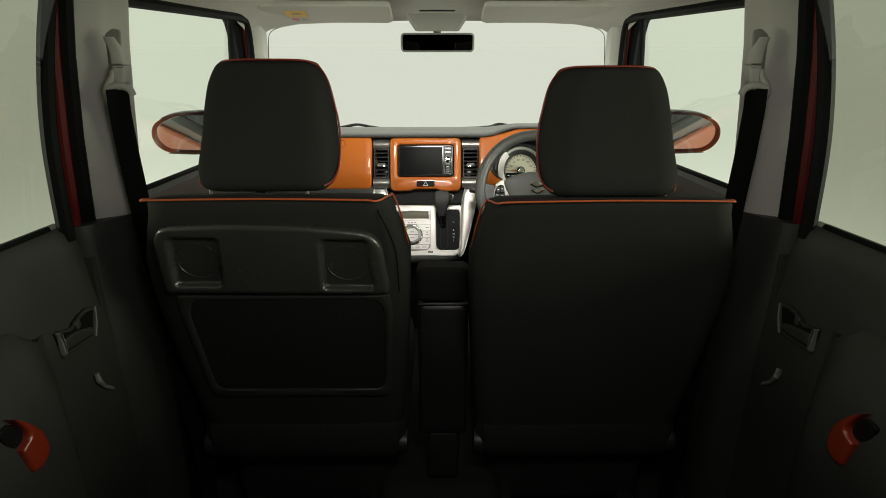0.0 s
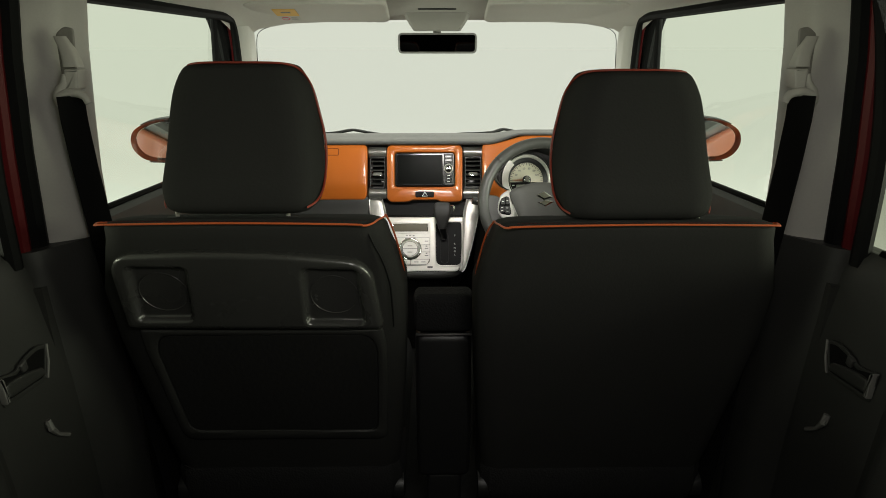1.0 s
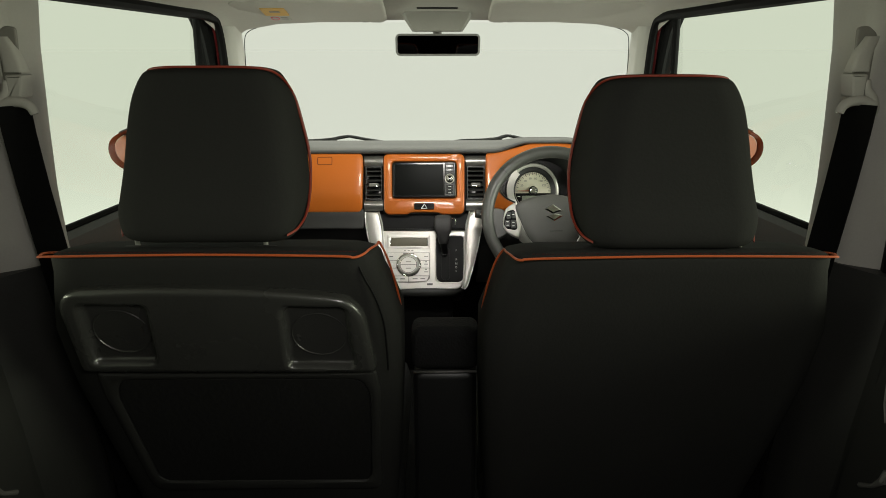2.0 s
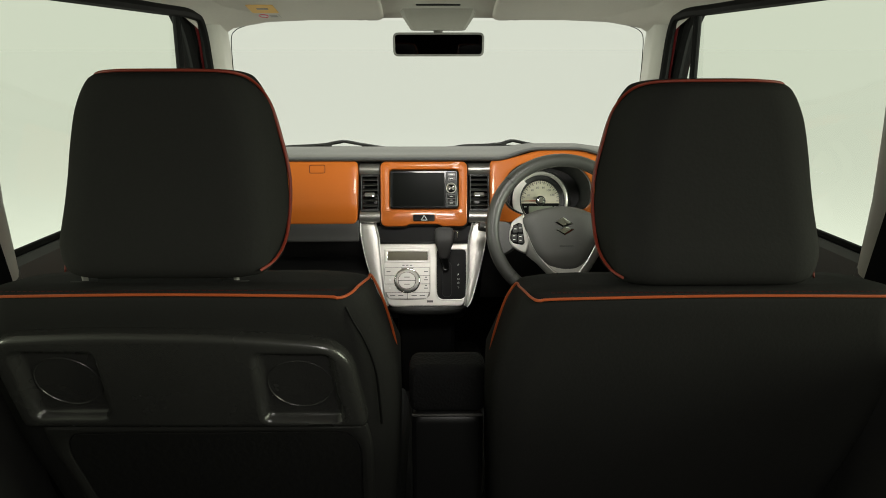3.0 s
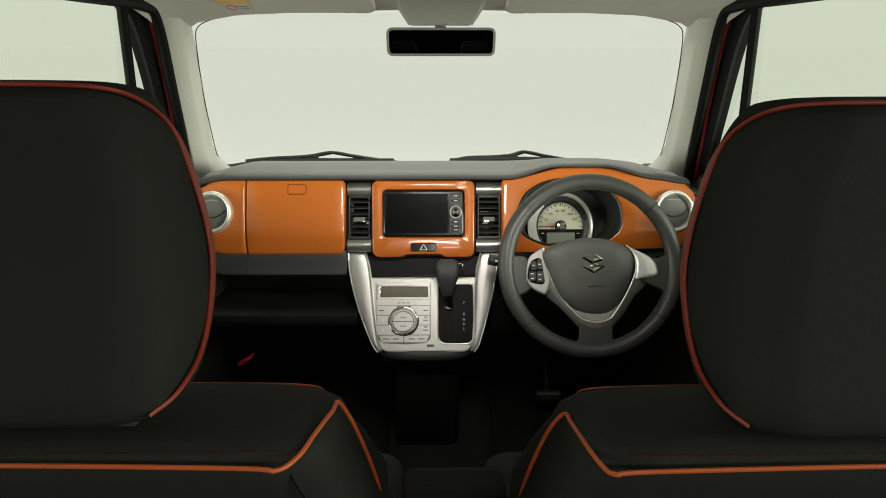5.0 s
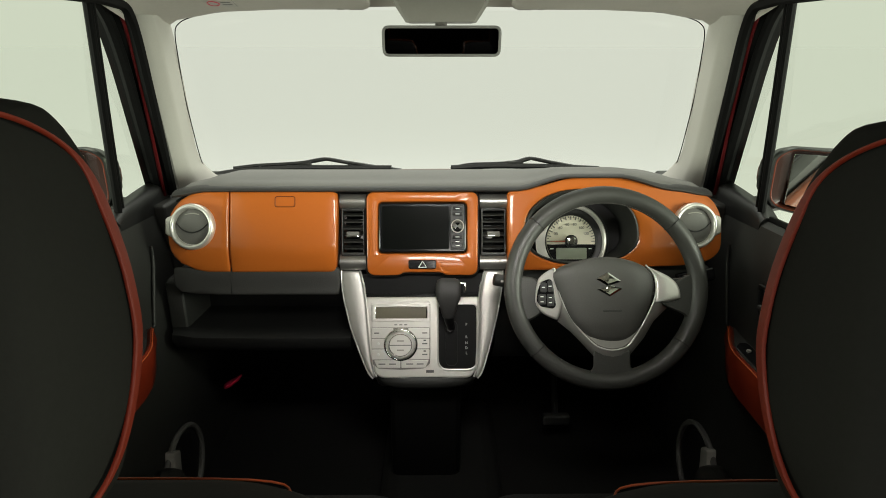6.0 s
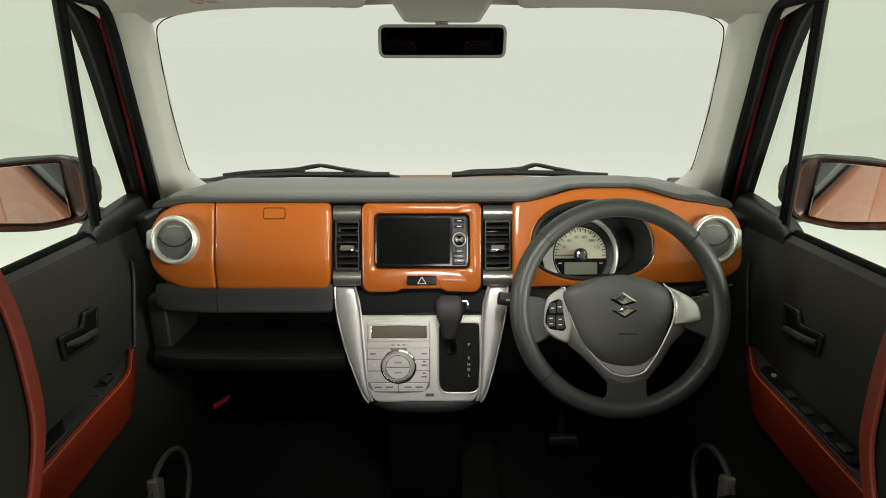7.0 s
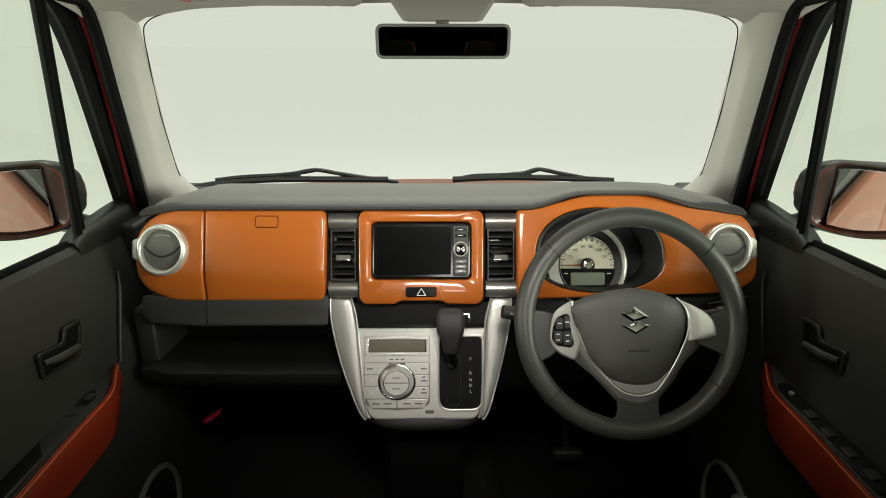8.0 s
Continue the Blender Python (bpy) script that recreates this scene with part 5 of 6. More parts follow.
part("knee_panel", loft([[(x, y, z) for y, z in ((2.16, 0.915), (2.155, 0.90), (2.165, 0.80), (2.20, 0.70), (2.26, 0.63), (2.45, 0.62), (2.45, 0.90))] for x in (0.135, 0.16, 0.4, 0.60, 0.645)]), M_BLACK, dash, "black knee panel below the wheel")
part("knee_shelf_line", tube([(0.2, 2.158, 0.855), (0.62, 2.158, 0.855)], 0.004, 6), M_DASH, dash)
part("switch_bank", plate(rounded([(0.545, 0.912), (0.635, 0.928), (0.640, 0.900), (0.560, 0.884)], 0.006), on_dash, 0.012, 0.004), M_GLOSS, dash, "black switch bank beside the column")
for i in range(3):
    part("switch_print", plate(rect(0.573 + 0.018 * i, 0.901 + 0.003 * i, 0.581 + 0.018 * i, 0.905 + 0.003 * i), on_dash, 0.0006, 0.0002, 0.012), M_WHITE, dash)
part("lamp_tab", tube([(-0.603, 2.30, 0.517), (-0.590, 2.30, 0.524), (-0.565, 2.30, 0.541), (-0.555, 2.30, 0.552)], [0.011, 0.014, 0.010, 0.005], 10, flat=0.6), M_REDTAB, dash, "small red tab under the dashboard")

# ---------------------------------------------------------------- centre console
con = thing("centre_console", (-0.04, 2.1, 0.3), "satin silver centre console with climate controls", "console")
part("core", box(-0.165, 2.15, 0.60, 0.085, 2.50, 0.90, 0.02), M_DARK, con)
for pts in ([(-0.236, 0.915), (-0.190, 0.915), (-0.184, 0.895), (-0.177, 0.860), (-0.160, 0.715), (-0.150, 0.688), (-0.160, 0.684), (-0.176, 0.705), (-0.212, 0.79), (-0.233, 0.87)],
            [(0.146, 0.915), (0.101, 0.915), (0.095, 0.895), (0.088, 0.860), (0.080, 0.715), (0.074, 0.688), (0.084, 0.684), (0.098, 0.705), (0.124, 0.79), (0.142, 0.87)]):
    part("console_leg", slab(rounded(pts, 0.006, 3), on_console, 0.016, 0.005, lambda u, v, a, b: 0.0025 * math.sin(math.pi * a) ** 0.8, -0.002, 10, 16), M_SATIN, con, "satin silver console side", 60)
    inner = [pts[1], pts[2], pts[3], pts[4], pts[5]]
    outer = [pts[0], pts[9], pts[8], pts[7], pts[6]]
    # highlights down both edges of the leg, drawn as brighter tubes
    part("leg_highlight", tube(curve([on_console(u * 0.99 - 0.0004, v, 0.0125) for u, v in outer], 4), 0.0020, 6), M_SATIN_LIT, con, "highlight on the outer edge of the console side, as a brighter tube", 60)
    part("leg_highlight", tube(curve([on_console(u, v, 0.0165) for u, v in inner], 4), 0.0024, 6), M_SATIN_LIT, con, "highlight on the inner edge of the console side, as a brighter tube", 60)
part("slot", loft([[on_console(u, v, w) for u, v in rounded(rect(-0.188 + i, 0.860 + i, 0.100 - i, 0.908 - i), 0.006)] for i, w in ((0, 0.008), (0.004, 0.006), (0.006, -0.06))]), M_GATE, con, "black storage slot")
part("slot_lip", tube([on_console(-0.180, 0.861, 0.010), on_console(0.092, 0.861, 0.010)], 0.0035, 6), M_DARK, con)
face = rounded([(-0.178, 0.858), (0.088, 0.858), (0.083, 0.72), (0.072, 0.685), (-0.150, 0.685), (-0.161, 0.72)], [0.006, 0.006, 0.01, 0.02, 0.02, 0.01])
part("fascia", plate(face, on_console, 0.016, 0.004, 0.0), M_SILVER, con, "satin silver control fascia")
chin = []
for k, y, z in ((1.0, 2.050, 0.694), (0.99, 2.042, 0.684), (0.96, 2.042, 0.672), (0.90, 2.055, 0.660), (0.84, 2.085, 0.650)):
    front = [(-0.0385 + 0.128 * k * math.sin(a), y + 0.06 * (1 - math.cos(a)) ** 1.5, z) for a in np.linspace(-math.pi / 2, math.pi / 2, 15)]
    chin.append(front + [(front[-1][0], 2.40, z), (front[0][0], 2.40, z)])
part("console_chin", loft(chin), M_BLACK, con, "black lower edge of the console", 50)
part("console_foot", box(-0.13, 2.12, 0.30, 0.05, 2.45, 0.66, 0.03), M_SEAL, con)
# climate unit
cl = part("climate_panel", plate(rounded([(-0.163, 0.848), (-0.026, 0.848), (-0.026, 0.716), (-0.040, 0.7055), (-0.094, 0.7025), (-0.146, 0.7055), (-0.160, 0.716)], 0.006), on_console, 0.002, 0.001, 0.016), M_SILVER, con, "satin silver climate control panel")
part("display_frame", holed(rounded(rect(-0.163, 0.8055, -0.0265, 0.8425), 0.003), rounded(rect(-0.153, 0.8115, -0.0345, 0.8365), 0.002), (-0.094, 0.824), on_console, 0.0045, 0.002, 0.0165), M_SILVER, cl, "bevelled display frame")
part("climate_display", plate(rect(-0.1528, 0.8118, -0.0348, 0.8362), on_console, 0.002, 0.0005, 0.0165), M_LCD2, cl, "brown-grey climate display")
for u in (-0.1545, -0.0335):
    part("frame_glint", plate(rect(u - 0.0022, 0.8125, u + 0.0022, 0.8355), on_console, 0.0012, 0.0005, 0.0188), M_CHROME, cl)
DC = (-0.0945, 0.7565)
part("dial_base", turned(DC, [(0.0400, 0.017), (0.0398, 0.021), (0.0385, 0.0235), (0.0360, 0.0245), (0.0340, 0.0235), (0.0335, 0.019)], on_console, 48, squash=0.88), M_CHROME, cl, "chrome dial ring", 60)
part("dial", turned(DC, [(0.0328, 0.018), (0.0325, 0.030), (0.0310, 0.0335), (0.0285, 0.0345)], on_console, 48, squash=0.88), M_SILVER, cl, "silver temperature dial", 50)
part("dial_ring", turned(DC, [(0.0272, 0.034), (0.0272, 0.0362), (0.0260, 0.0372), (0.0247, 0.0362), (0.0245, 0.034)], on_console, 44, squash=0.88), M_CHROME, cl, "", 60)
part("dial_line", plate(rect(DC[0] - 0.024, DC[1] - 0.0008, DC[0] + 0.024, DC[1] + 0.0008), on_console, 0.0012, 0.0003, 0.0345), M_PRINT, cl)
for v in (0.7655, 0.7460):
    part("dial_print", plate(rect(DC[0] - 0.008, v - 0.0016, DC[0] + 0.008, v + 0.0016), on_console, 0.0006, 0.0002, 0.0345), M_GREYPL, cl)
part("button_bed", plate(rounded([(-0.1625, 0.7930), (-0.0270, 0.7930), (-0.0270, 0.716), (-0.040, 0.7062), (-0.094, 0.7034), (-0.146, 0.7062), (-0.1605, 0.716)], 0.004), on_console, 0.0012, 0.0004, 0.0172), M_COVER, cl, "dark gaps between the climate buttons")
for z0, z1 in ((0.7705, 0.7918), (0.7480, 0.7690), (0.7250, 0.7465)):
    for u0, u1, pr in ((-0.1615, -0.1120, -0.150), (-0.0770, -0.0280, -0.039)):
        bt = part("climate_button", plate(rounded(rect(u0, z0, u1, z1), 0.0015), on_console, 0.003, 0.0008, 0.0172), M_SILVER, cl)
        lit = pr < -0.1 and z0 < 0.77
        if lit:
            part("button_mark", turned((pr + 0.004, (z0 + z1) / 2), [(0.0032, 0.0195), (0.0030, 0.0208), (0.0015, 0.0212)], on_console, 14), M_WHITE, bt)
        else:
            part("button_mark", plate(rect(pr - 0.006, (z0 + z1) / 2 - 0.0012, pr + 0.006, (z0 + z1) / 2 + 0.0012), on_console, 0.0006, 0.0002, 0.0200), M_PRINT, bt)
            if z0 < 0.77:
                part("button_mark", plate(rect(pr - 0.003, z1 - 0.0050, pr + 0.003, z1 - 0.0022), on_console, 0.0006, 0.0002, 0.0200), M_PRINT, bt)
for u0, u1 in ((-0.156, -0.0955), (-0.0935, -0.030)):
    bt = part("climate_button", plate(rounded([(u0 + (0.008 if u0 < -0.1 else 0), 0.7075), (u1 - (0.008 if u0 > -0.1 else 0), 0.7075), (u1, 0.7235), (u0, 0.7235)], 0.002), on_console, 0.003, 0.0008, 0.0172), M_SILVER, cl)
    for k in (-0.012, 0.012):
        part("button_mark", plate(rect((u0 + u1) / 2 + k - 0.008, 0.7145, (u0 + u1) / 2 + k + 0.008, 0.7168), on_console, 0.0006, 0.0002, 0.0200), M_PRINT, bt)
for u in (-0.106, -0.0945, -0.083):
    part("dial_print", plate(rect(u - 0.0035, 0.7975, u + 0.0035, 0.7995), on_console, 0.0006, 0.0002, 0.018), M_PRINT, cl)
part("badge_bar", plate(rect(-0.036, 0.6965, -0.018, 0.7025), on_console, 0.0008, 0.0002, 0.0158), M_PRINT, con)

# gear lever
gl = thing("gear_lever", (0.03, 2.1, 0.75), "black gear lever in a silver-edged selector gate", "gear lever")
gate = rounded(rect(-0.0065, 0.705, 0.0805, 0.841), [0.022, 0.022, 0.010, 0.010])
part("gate_frame", holed(rounded(rect(-0.0105, 0.701, 0.0845, 0.845), [0.025, 0.025, 0.012, 0.012]), gate, (0.037, 0.77), on_console, 0.006, 0.002, 0.014), M_SILVER, gl, "bright edge round the gate")
part("gate_plate", plate(gate, on_console, 0.003, 0.001, 0.014), M_GATE, gl, "matt black gate plate")
part("gate_slot", plate(rounded(rect(0.010, 0.712, 0.036, 0.806), 0.012), on_console, 0.0012, 0.0004, 0.0166), M_GATE, gl)
part("slot_edge", tube([on_console(p.x, p.y, 0.0178) for p in rounded(rect(0.0095, 0.7115, 0.0365, 0.8065), 0.012)], 0.0007, 5, closed=True), M_DARK, gl)
for i, ch in enumerate(("P", "R", "N", "D", "L")):
    lettering(ch, None, 0.008, panel_matrix(on_console, 0.0575, (0.7985, 0.772, 0.7595, 0.749, 0.738)[i], 0.0178), M_WHITE, gl, "gear_letter")
part("shaft", tube([on_console(0.023, 0.786, 0.010), on_console(0.021, 0.797, 0.035), on_console(0.016, 0.812, 0.060), on_console(0.015, 0.825, 0.068)], [0.0085, 0.0095, 0.0115, 0.0130], 12), M_GATE, gl, "dark lever shaft", 60)
part("shaft_cap", turned((0.019, 0.790), [(0.012, 0.016), (0.011, 0.026), (0.006, 0.032)], on_console, 20), M_GLOSS, gl)
part("shaft_stud", turned((0.0249, 0.8052), [(0.0042, 0.024), (0.0040, 0.031), (0.0020, 0.033)], on_console, 16), M_CHROME, gl, "small chrome stud on the lever")
kr = []
for v, w, hu, hw in ((0.814, 0.066, 0.0110, 0.013), (0.819, 0.0665, 0.0140, 0.016), (0.828, 0.068, 0.0165, 0.017), (0.840, 0.072, 0.0195, 0.019), (0.853, 0.075, 0.0255, 0.021), (0.867, 0.076, 0.0285, 0.022), (0.884, 0.075, 0.0280, 0.021), (0.893, 0.073, 0.0240, 0.018), (0.897, 0.072, 0.015, 0.012)):
    kr.append([on_console(0.016 - 0.001 + p.x, v, w + p.y) for p in rounded(rect(-hu, -hw, hu, hw), 0.010, 4)])
part("knob", loft(kr), M_BAND, gl, "black leather knob", 60)
part("knob_button", tube([on_console(0.040, 0.885, 0.080), on_console(0.0515, 0.885, 0.078), on_console(0.0535, 0.877, 0.078), on_console(0.0525, 0.868, 0.078)], 0.0028, 8), M_CHROME, gl, "chrome release button")

# ---------------------------------------------------------------- steering wheel
def on_hub(u, v, w=0.0):
    return on_wheel(u - 0.33 * w, v + 0.10 * w, w)


sw = thing("steering_wheel", WC, "grey leather steering wheel with silver spokes", "steering wheel")
rim = part("rim", tube([on_wheel(0.187 * math.cos(t) - 0.004, 0.187 * math.sin(t) - 0.003, 0.0) for t in np.linspace(0, 2 * math.pi, 72, endpoint=False)], 0.0180, 12, closed=True), M_LEATHER, sw, "grey leather rim", 60)
for d in (137, 43, 222, 323):
    t = radians(d)
    part("rim_seam", tube([on_wheel((0.187 + 0.0183 * math.cos(a)) * math.cos(t) - 0.004, (0.187 + 0.0183 * math.cos(a)) * math.sin(t) - 0.003, 0.0183 * math.sin(a)) for a in np.linspace(0, 2 * math.pi, 14, endpoint=False)], 0.0011, 5, closed=True), M_DARK, rim)
for i in range(46):
    t = radians(48 + 84 * i / 45)
    part("stitch", tube([on_wheel(0.1695 * math.cos(t) - 0.004, 0.1695 * math.sin(t) - 0.003, 0.006), on_wheel(0.1693 * math.cos(t + 0.012) - 0.004, 0.1693 * math.sin(t + 0.012) - 0.003, 0.006)], 0.0009, 4), M_DASH, rim)
pad = [(-0.1080, 0.0251), (-0.0975, -0.0167), (-0.0736, -0.0699), (-0.0429, -0.0989), (-0.0217, -0.1076), (0.0074, -0.1115), (0.0367, -0.1069), (0.0617, -0.0849), (0.0834, -0.0415), (0.0924, -0.0028), (0.0881, 0.0216), (0.0748, 0.0372), (0.0407, 0.0510), (0.0015, 0.0560), (-0.0379, 0.0532), (-0.0774, 0.0435)]
padc = [Vector((p.x, p.y)) for p in curve([(a, b, 0) for a, b in pad], 4, closed=True)]
pad_o = part("hub_pad", slab(padc, on_hub, 0.040, 0.010, lambda u, v, a, b: 0.009 * smoothstep(0.0, 0.24, b) * (1 - 0.6 * smoothstep(0.80, 1.0, b)) * smoothstep(-0.05, 0.22, a) * smoothstep(-0.05, 0.22, 1 - a), -0.02, 18, 20), M_HUB, sw, "dark grey airbag cover", 60)
# silver trim round the airbag cover: a bright ridge, a crescent below the cover, a face that falls away outwards
ridge = [(-0.105, 0.0338), (-0.0987, -0.0002), (-0.0885, -0.0342), (-0.0697, -0.0699), (-0.0487, -0.0969), (-0.0268, -0.1181), (-0.0104, -0.1258), (0.007, -0.1288), (0.0246, -0.126), (0.0413, -0.1174), (0.0646, -0.0849), (0.0821, -0.0531), (0.0936, -0.027), (0.0973, -0.0028), (0.0921, 0.0216), (0.0768, 0.0392)]
fall = [(-0.1035, -0.0704), (-0.0769, -0.0922), (-0.0505, -0.1198), (-0.031, -0.1415), (-0.0134, -0.1533), (0.0065, -0.1572), (0.0265, -0.1535), (0.0418, -0.1379), (0.0696, -0.1056), (0.0906, -0.0711), (0.1236, -0.0396)]
face = loft([[on_hub(*a, 0.004), on_hub(*a, 0.016), on_hub((a[0] * 2 + b[0]) / 3, (a[1] * 2 + b[1]) / 3, 0.011), on_hub(*b, -0.008), on_hub(*b, -0.016)] for a, b in zip(ridge[2:13], fall)])
part("trim_skirt", face, M_SATIN, sw, "satin silver face falling away below the cover", 60)
part("trim_crescent", plate(rounded([(-0.060, -0.075), (-0.0487, -0.0955), (-0.0268, -0.1165), (-0.0104, -0.1245), (0.007, -0.1275), (0.0246, -0.1247), (0.0413, -0.1160), (0.062, -0.086), (0.05, -0.06), (-0.05, -0.06)], 0.004, 3), on_hub, 0.020, 0.002, -0.006), M_SATIN, sw, "satin silver crescent under the cover", 50)
part("spoke_trim", plate(rounded([(-0.1054, 0.0361), (-0.0981, -0.002), (-0.0889, -0.0341), (-0.1012, -0.0699), (-0.1323, -0.0563), (-0.1457, -0.0359), (-0.1434, -0.0068), (-0.1382, 0.0147), (-0.1252, 0.0254)], [0.003, 0.01, 0.004, 0.008, 0.012, 0.010, 0.01, 0.008, 0.01], 3), on_hub, 0.020, 0.004, -0.006), M_SATIN, sw, "satin silver frame round the audio buttons", 50)
# right spoke: window light on it is put in as a brighter colour
part("spoke_trim", slab(rounded([(0.0771, 0.0395), (0.1015, 0.0287), (0.1239, 0.0178), (0.1383, 0.0051), (0.1456, -0.0125), (0.1451, -0.0291), (0.1223, -0.0329), (0.0937, -0.0357), (0.0976, -0.0026), (0.0924, 0.0218)], [0.002, 0.01, 0.01, 0.008, 0.008, 0.004, 0.01, 0.003, 0.01, 0.01], 3), on_hub, 0.020, 0.004, lambda u, v, a, b: 0.002 * math.sin(math.pi * a) - 0.007 * smoothstep(-0.03, 0.045, v), -0.004), M_SATIN_LIT, sw, "satin silver spoke trim, brightened for the light on it", 50)
part("trim_ridge", tube(curve([on_hub(a, b, 0.0165) for a, b in ridge], 4), 0.0017, 8), M_SATIN_LIT, sw, "bright ridge of the trim", 60)
for name, pts in (("spoke", [(-0.182, 0.0205), (-0.1441, 0.0155), (-0.130, -0.010), (-0.130, -0.050), (-0.1452, -0.0623), (-0.1621, -0.0700), (-0.184, -0.0895)]), ("spoke", [(0.184, 0.034), (0.160, 0.018), (0.135, 0.008), (0.130, -0.020), (0.105, -0.036), (0.125, -0.046), (0.150, -0.056), (0.168, -0.072), (0.184, -0.098)]),
                  ("spoke", [(-0.031, -0.128), (0.010, -0.140), (0.0425, -0.128), (0.0418, -0.1634), (0.0534, -0.176), (0.0698, -0.184), (-0.0633, -0.184), (-0.0483, -0.1775), (-0.0312, -0.1631)])):
    part(name, plate(rounded(pts, 0.008, 4), on_hub, 0.018, 0.003, -0.010, steps=3), M_LEATHER, sw, "dark grey spoke")
part("hub_shroud", turned((0, 0), [(0.04, -0.10), (0.05, -0.04), (0.06, -0.015), (0.05, -0.005)], on_hub, 32), M_DARK, sw)
bz = part("button_bezel", plate(rounded([(-0.132, 0.0057), (-0.1172, 0.0125), (-0.1094, 0.0096), (-0.105, -0.0215), (-0.1024, -0.0409), (-0.1084, -0.0467), (-0.1327, -0.0427), (-0.1413, -0.0311), (-0.1391, -0.0117)], 0.004), on_hub, 0.003, 0.001, 0.0135), M_GLOSS, sw, "black audio button block")
for u0, v0, u1, v1 in ((-0.1330, -0.0145, -0.1205, 0.0050), (-0.1185, -0.0135, -0.1085, 0.0085), (-0.1370, -0.0385, -0.1225, -0.0180), (-0.1205, -0.0420, -0.1060, -0.0180)):
    bt = part("wheel_button", plate(rounded(rect(u0, v0, u1, v1), 0.003), on_hub, 0.003, 0.0010, 0.0155), M_DARK, bz)
    um, vm = (u0 + u1) / 2, (v0 + v1) / 2
    for dv in ((-0.005, 0.005) if v0 < -0.016 else (0.0,)):
        part("button_mark", plate(rect(um - 0.003, vm + dv - 0.0008, um + 0.003, vm + dv + 0.0008), on_hub, 0.0005, 0.0001, 0.0185), M_WHITE, bt)
# plain chrome badge
for bad, top in (([(-0.0208, 0.0105), (0.0027, 0.0230), (0.0285, 0.0056), (0.0150, 0.0010), (0.0010, -0.0030)], (0.006, 0.010)), ([(0.0301, -0.0088), (0.0055, -0.0240), (-0.0193, -0.0096), (-0.0050, -0.0075), (0.0090, -0.0025)], (0.005, -0.012))):
    rings = [[on_hub(top[0] + (a - top[0]) * k, top[1] + (b - top[1]) * k, w) for a, b in bad] for k, w in ((1.0, 0.024), (1.0, 0.0300), (0.70, 0.0325), (0.1, 0.0329))]
    part("badge", loft(rings), M_CHROME, sw, "plain bevelled chrome badge plate", 20)
part("pad_print", plate(rect(-0.0086, -0.0540, 0.0281, -0.0500), on_hub, 0.0006, 0.0002, 0.0288), M_BLACK, pad_o)
part("column", tube([on_wheel(0, -0.03, -0.02), on_wheel(0, -0.035, -0.10), (0.333, 2.16, 0.865)], [0.045, 0.048, 0.052], 20), M_DARK, sw)
# stalks
for sg, nm in ((-1, "wiper stalk"), (1, "lamp stalk")):
    stl = thing("column_stalk", (WC[0] + sg * 0.1, 2.08, 0.93), "black column stalk behind the wheel", "stalk", "column stalks")
    part("lever", tube([on_wheel(sg * 0.05, -0.012, -0.085), on_wheel(sg * 0.13, 0.002, -0.085), on_wheel(sg * 0.185, 0.008, -0.075)], [0.008, 0.009, 0.010], 10), M_DARK, stl)
    part("tip", tube([on_wheel(sg * 0.185, 0.008, -0.075), on_wheel(sg * 0.222, 0.014, -0.070)], [0.0135, 0.0125], 12), M_BLACK, stl)
    part("tip_mark", plate(rect(sg * 0.205 - 0.004, 0.008, sg * 0.205 + 0.004, 0.012), on_wheel, 0.001, 0.0002, -0.0585), M_GREYPL, stl)

pd = thing("brake_pedal", (0.34, 2.4, 0.30), "black rubber brake pedal in the dark footwell", "pedal")
part("pad", box(0.300, 2.335, 0.355, 0.380, 2.36, 0.388, 0.008), M_BLACK, pd)
part("pedal_arm", tube([(0.34, 2.36, 0.372), (0.34, 2.43, 0.50), (0.34, 2.47, 0.66)], 0.010, 8), M_DARK, pd)

# ---------------------------------------------------------------- roof front
mr = thing("rearview_mirror", (0.0, 2.2, 1.40), "dark rear-view mirror in a grey frame on its stalk", "mirror")


def on_mirror(u, v, w=0.0):
    return (u, 2.20 - 0.12 * (v - 1.428) - w, v)


mp = rounded(rect(-0.127, 1.3955, 0.129, 1.4590), 0.016, 6)
part("mirror_shell", loft([[on_mirror(0.001 + (p.x - 0.001) * k, 1.427 + (p.y - 1.427) * k, w) for p in mp] for k, w in ((0.6, -0.045), (0.85, -0.035), (0.97, -0.018), (1.0, 0.0))]), M_COVER, mr, "grey mirror shell", 60)
part("mirror_frame", holed(mp, inset(mp, 0.006), (0.001, 1.427), on_mirror, 0.008, 0.003, -0.002), M_DASH, mr, "dark grey mirror frame")
part("mirror_glass", plate(inset(mp, 0.0055), on_mirror, 0.003, 0.001), M_DIMMIRROR, mr, "dark dimmed mirror glass")
part("stalk", tube([(0.0, 2.235, 1.445), (0.0, 2.255, 1.475), (0.0, 2.265, 1.51)], [0.012, 0.014, 0.02], 12), M_COVER, mr)
mb = thing("mirror_cover", (0.0, 2.25, 1.48), "pale grey stepped cover above the mirror", "trim")
part("cover", loft([[(x * hw, y, z) for x, y in ((-1, 2.23), (-0.9, 2.215), (0.9, 2.215), (1, 2.23), (0.9, 2.31), (-0.9, 2.31))] for z, hw in ((1.545, 0.118), (1.515, 0.106), (1.500, 0.100), (1.482, 0.088), (1.466, 0.077))]), M_COVER, mb, "", 25)
part("dark_lens", box(-0.062, 2.19, 1.528, 0.062, 2.214, 1.545, 0.004), M_DARK, mb, "dark map lamp lens")


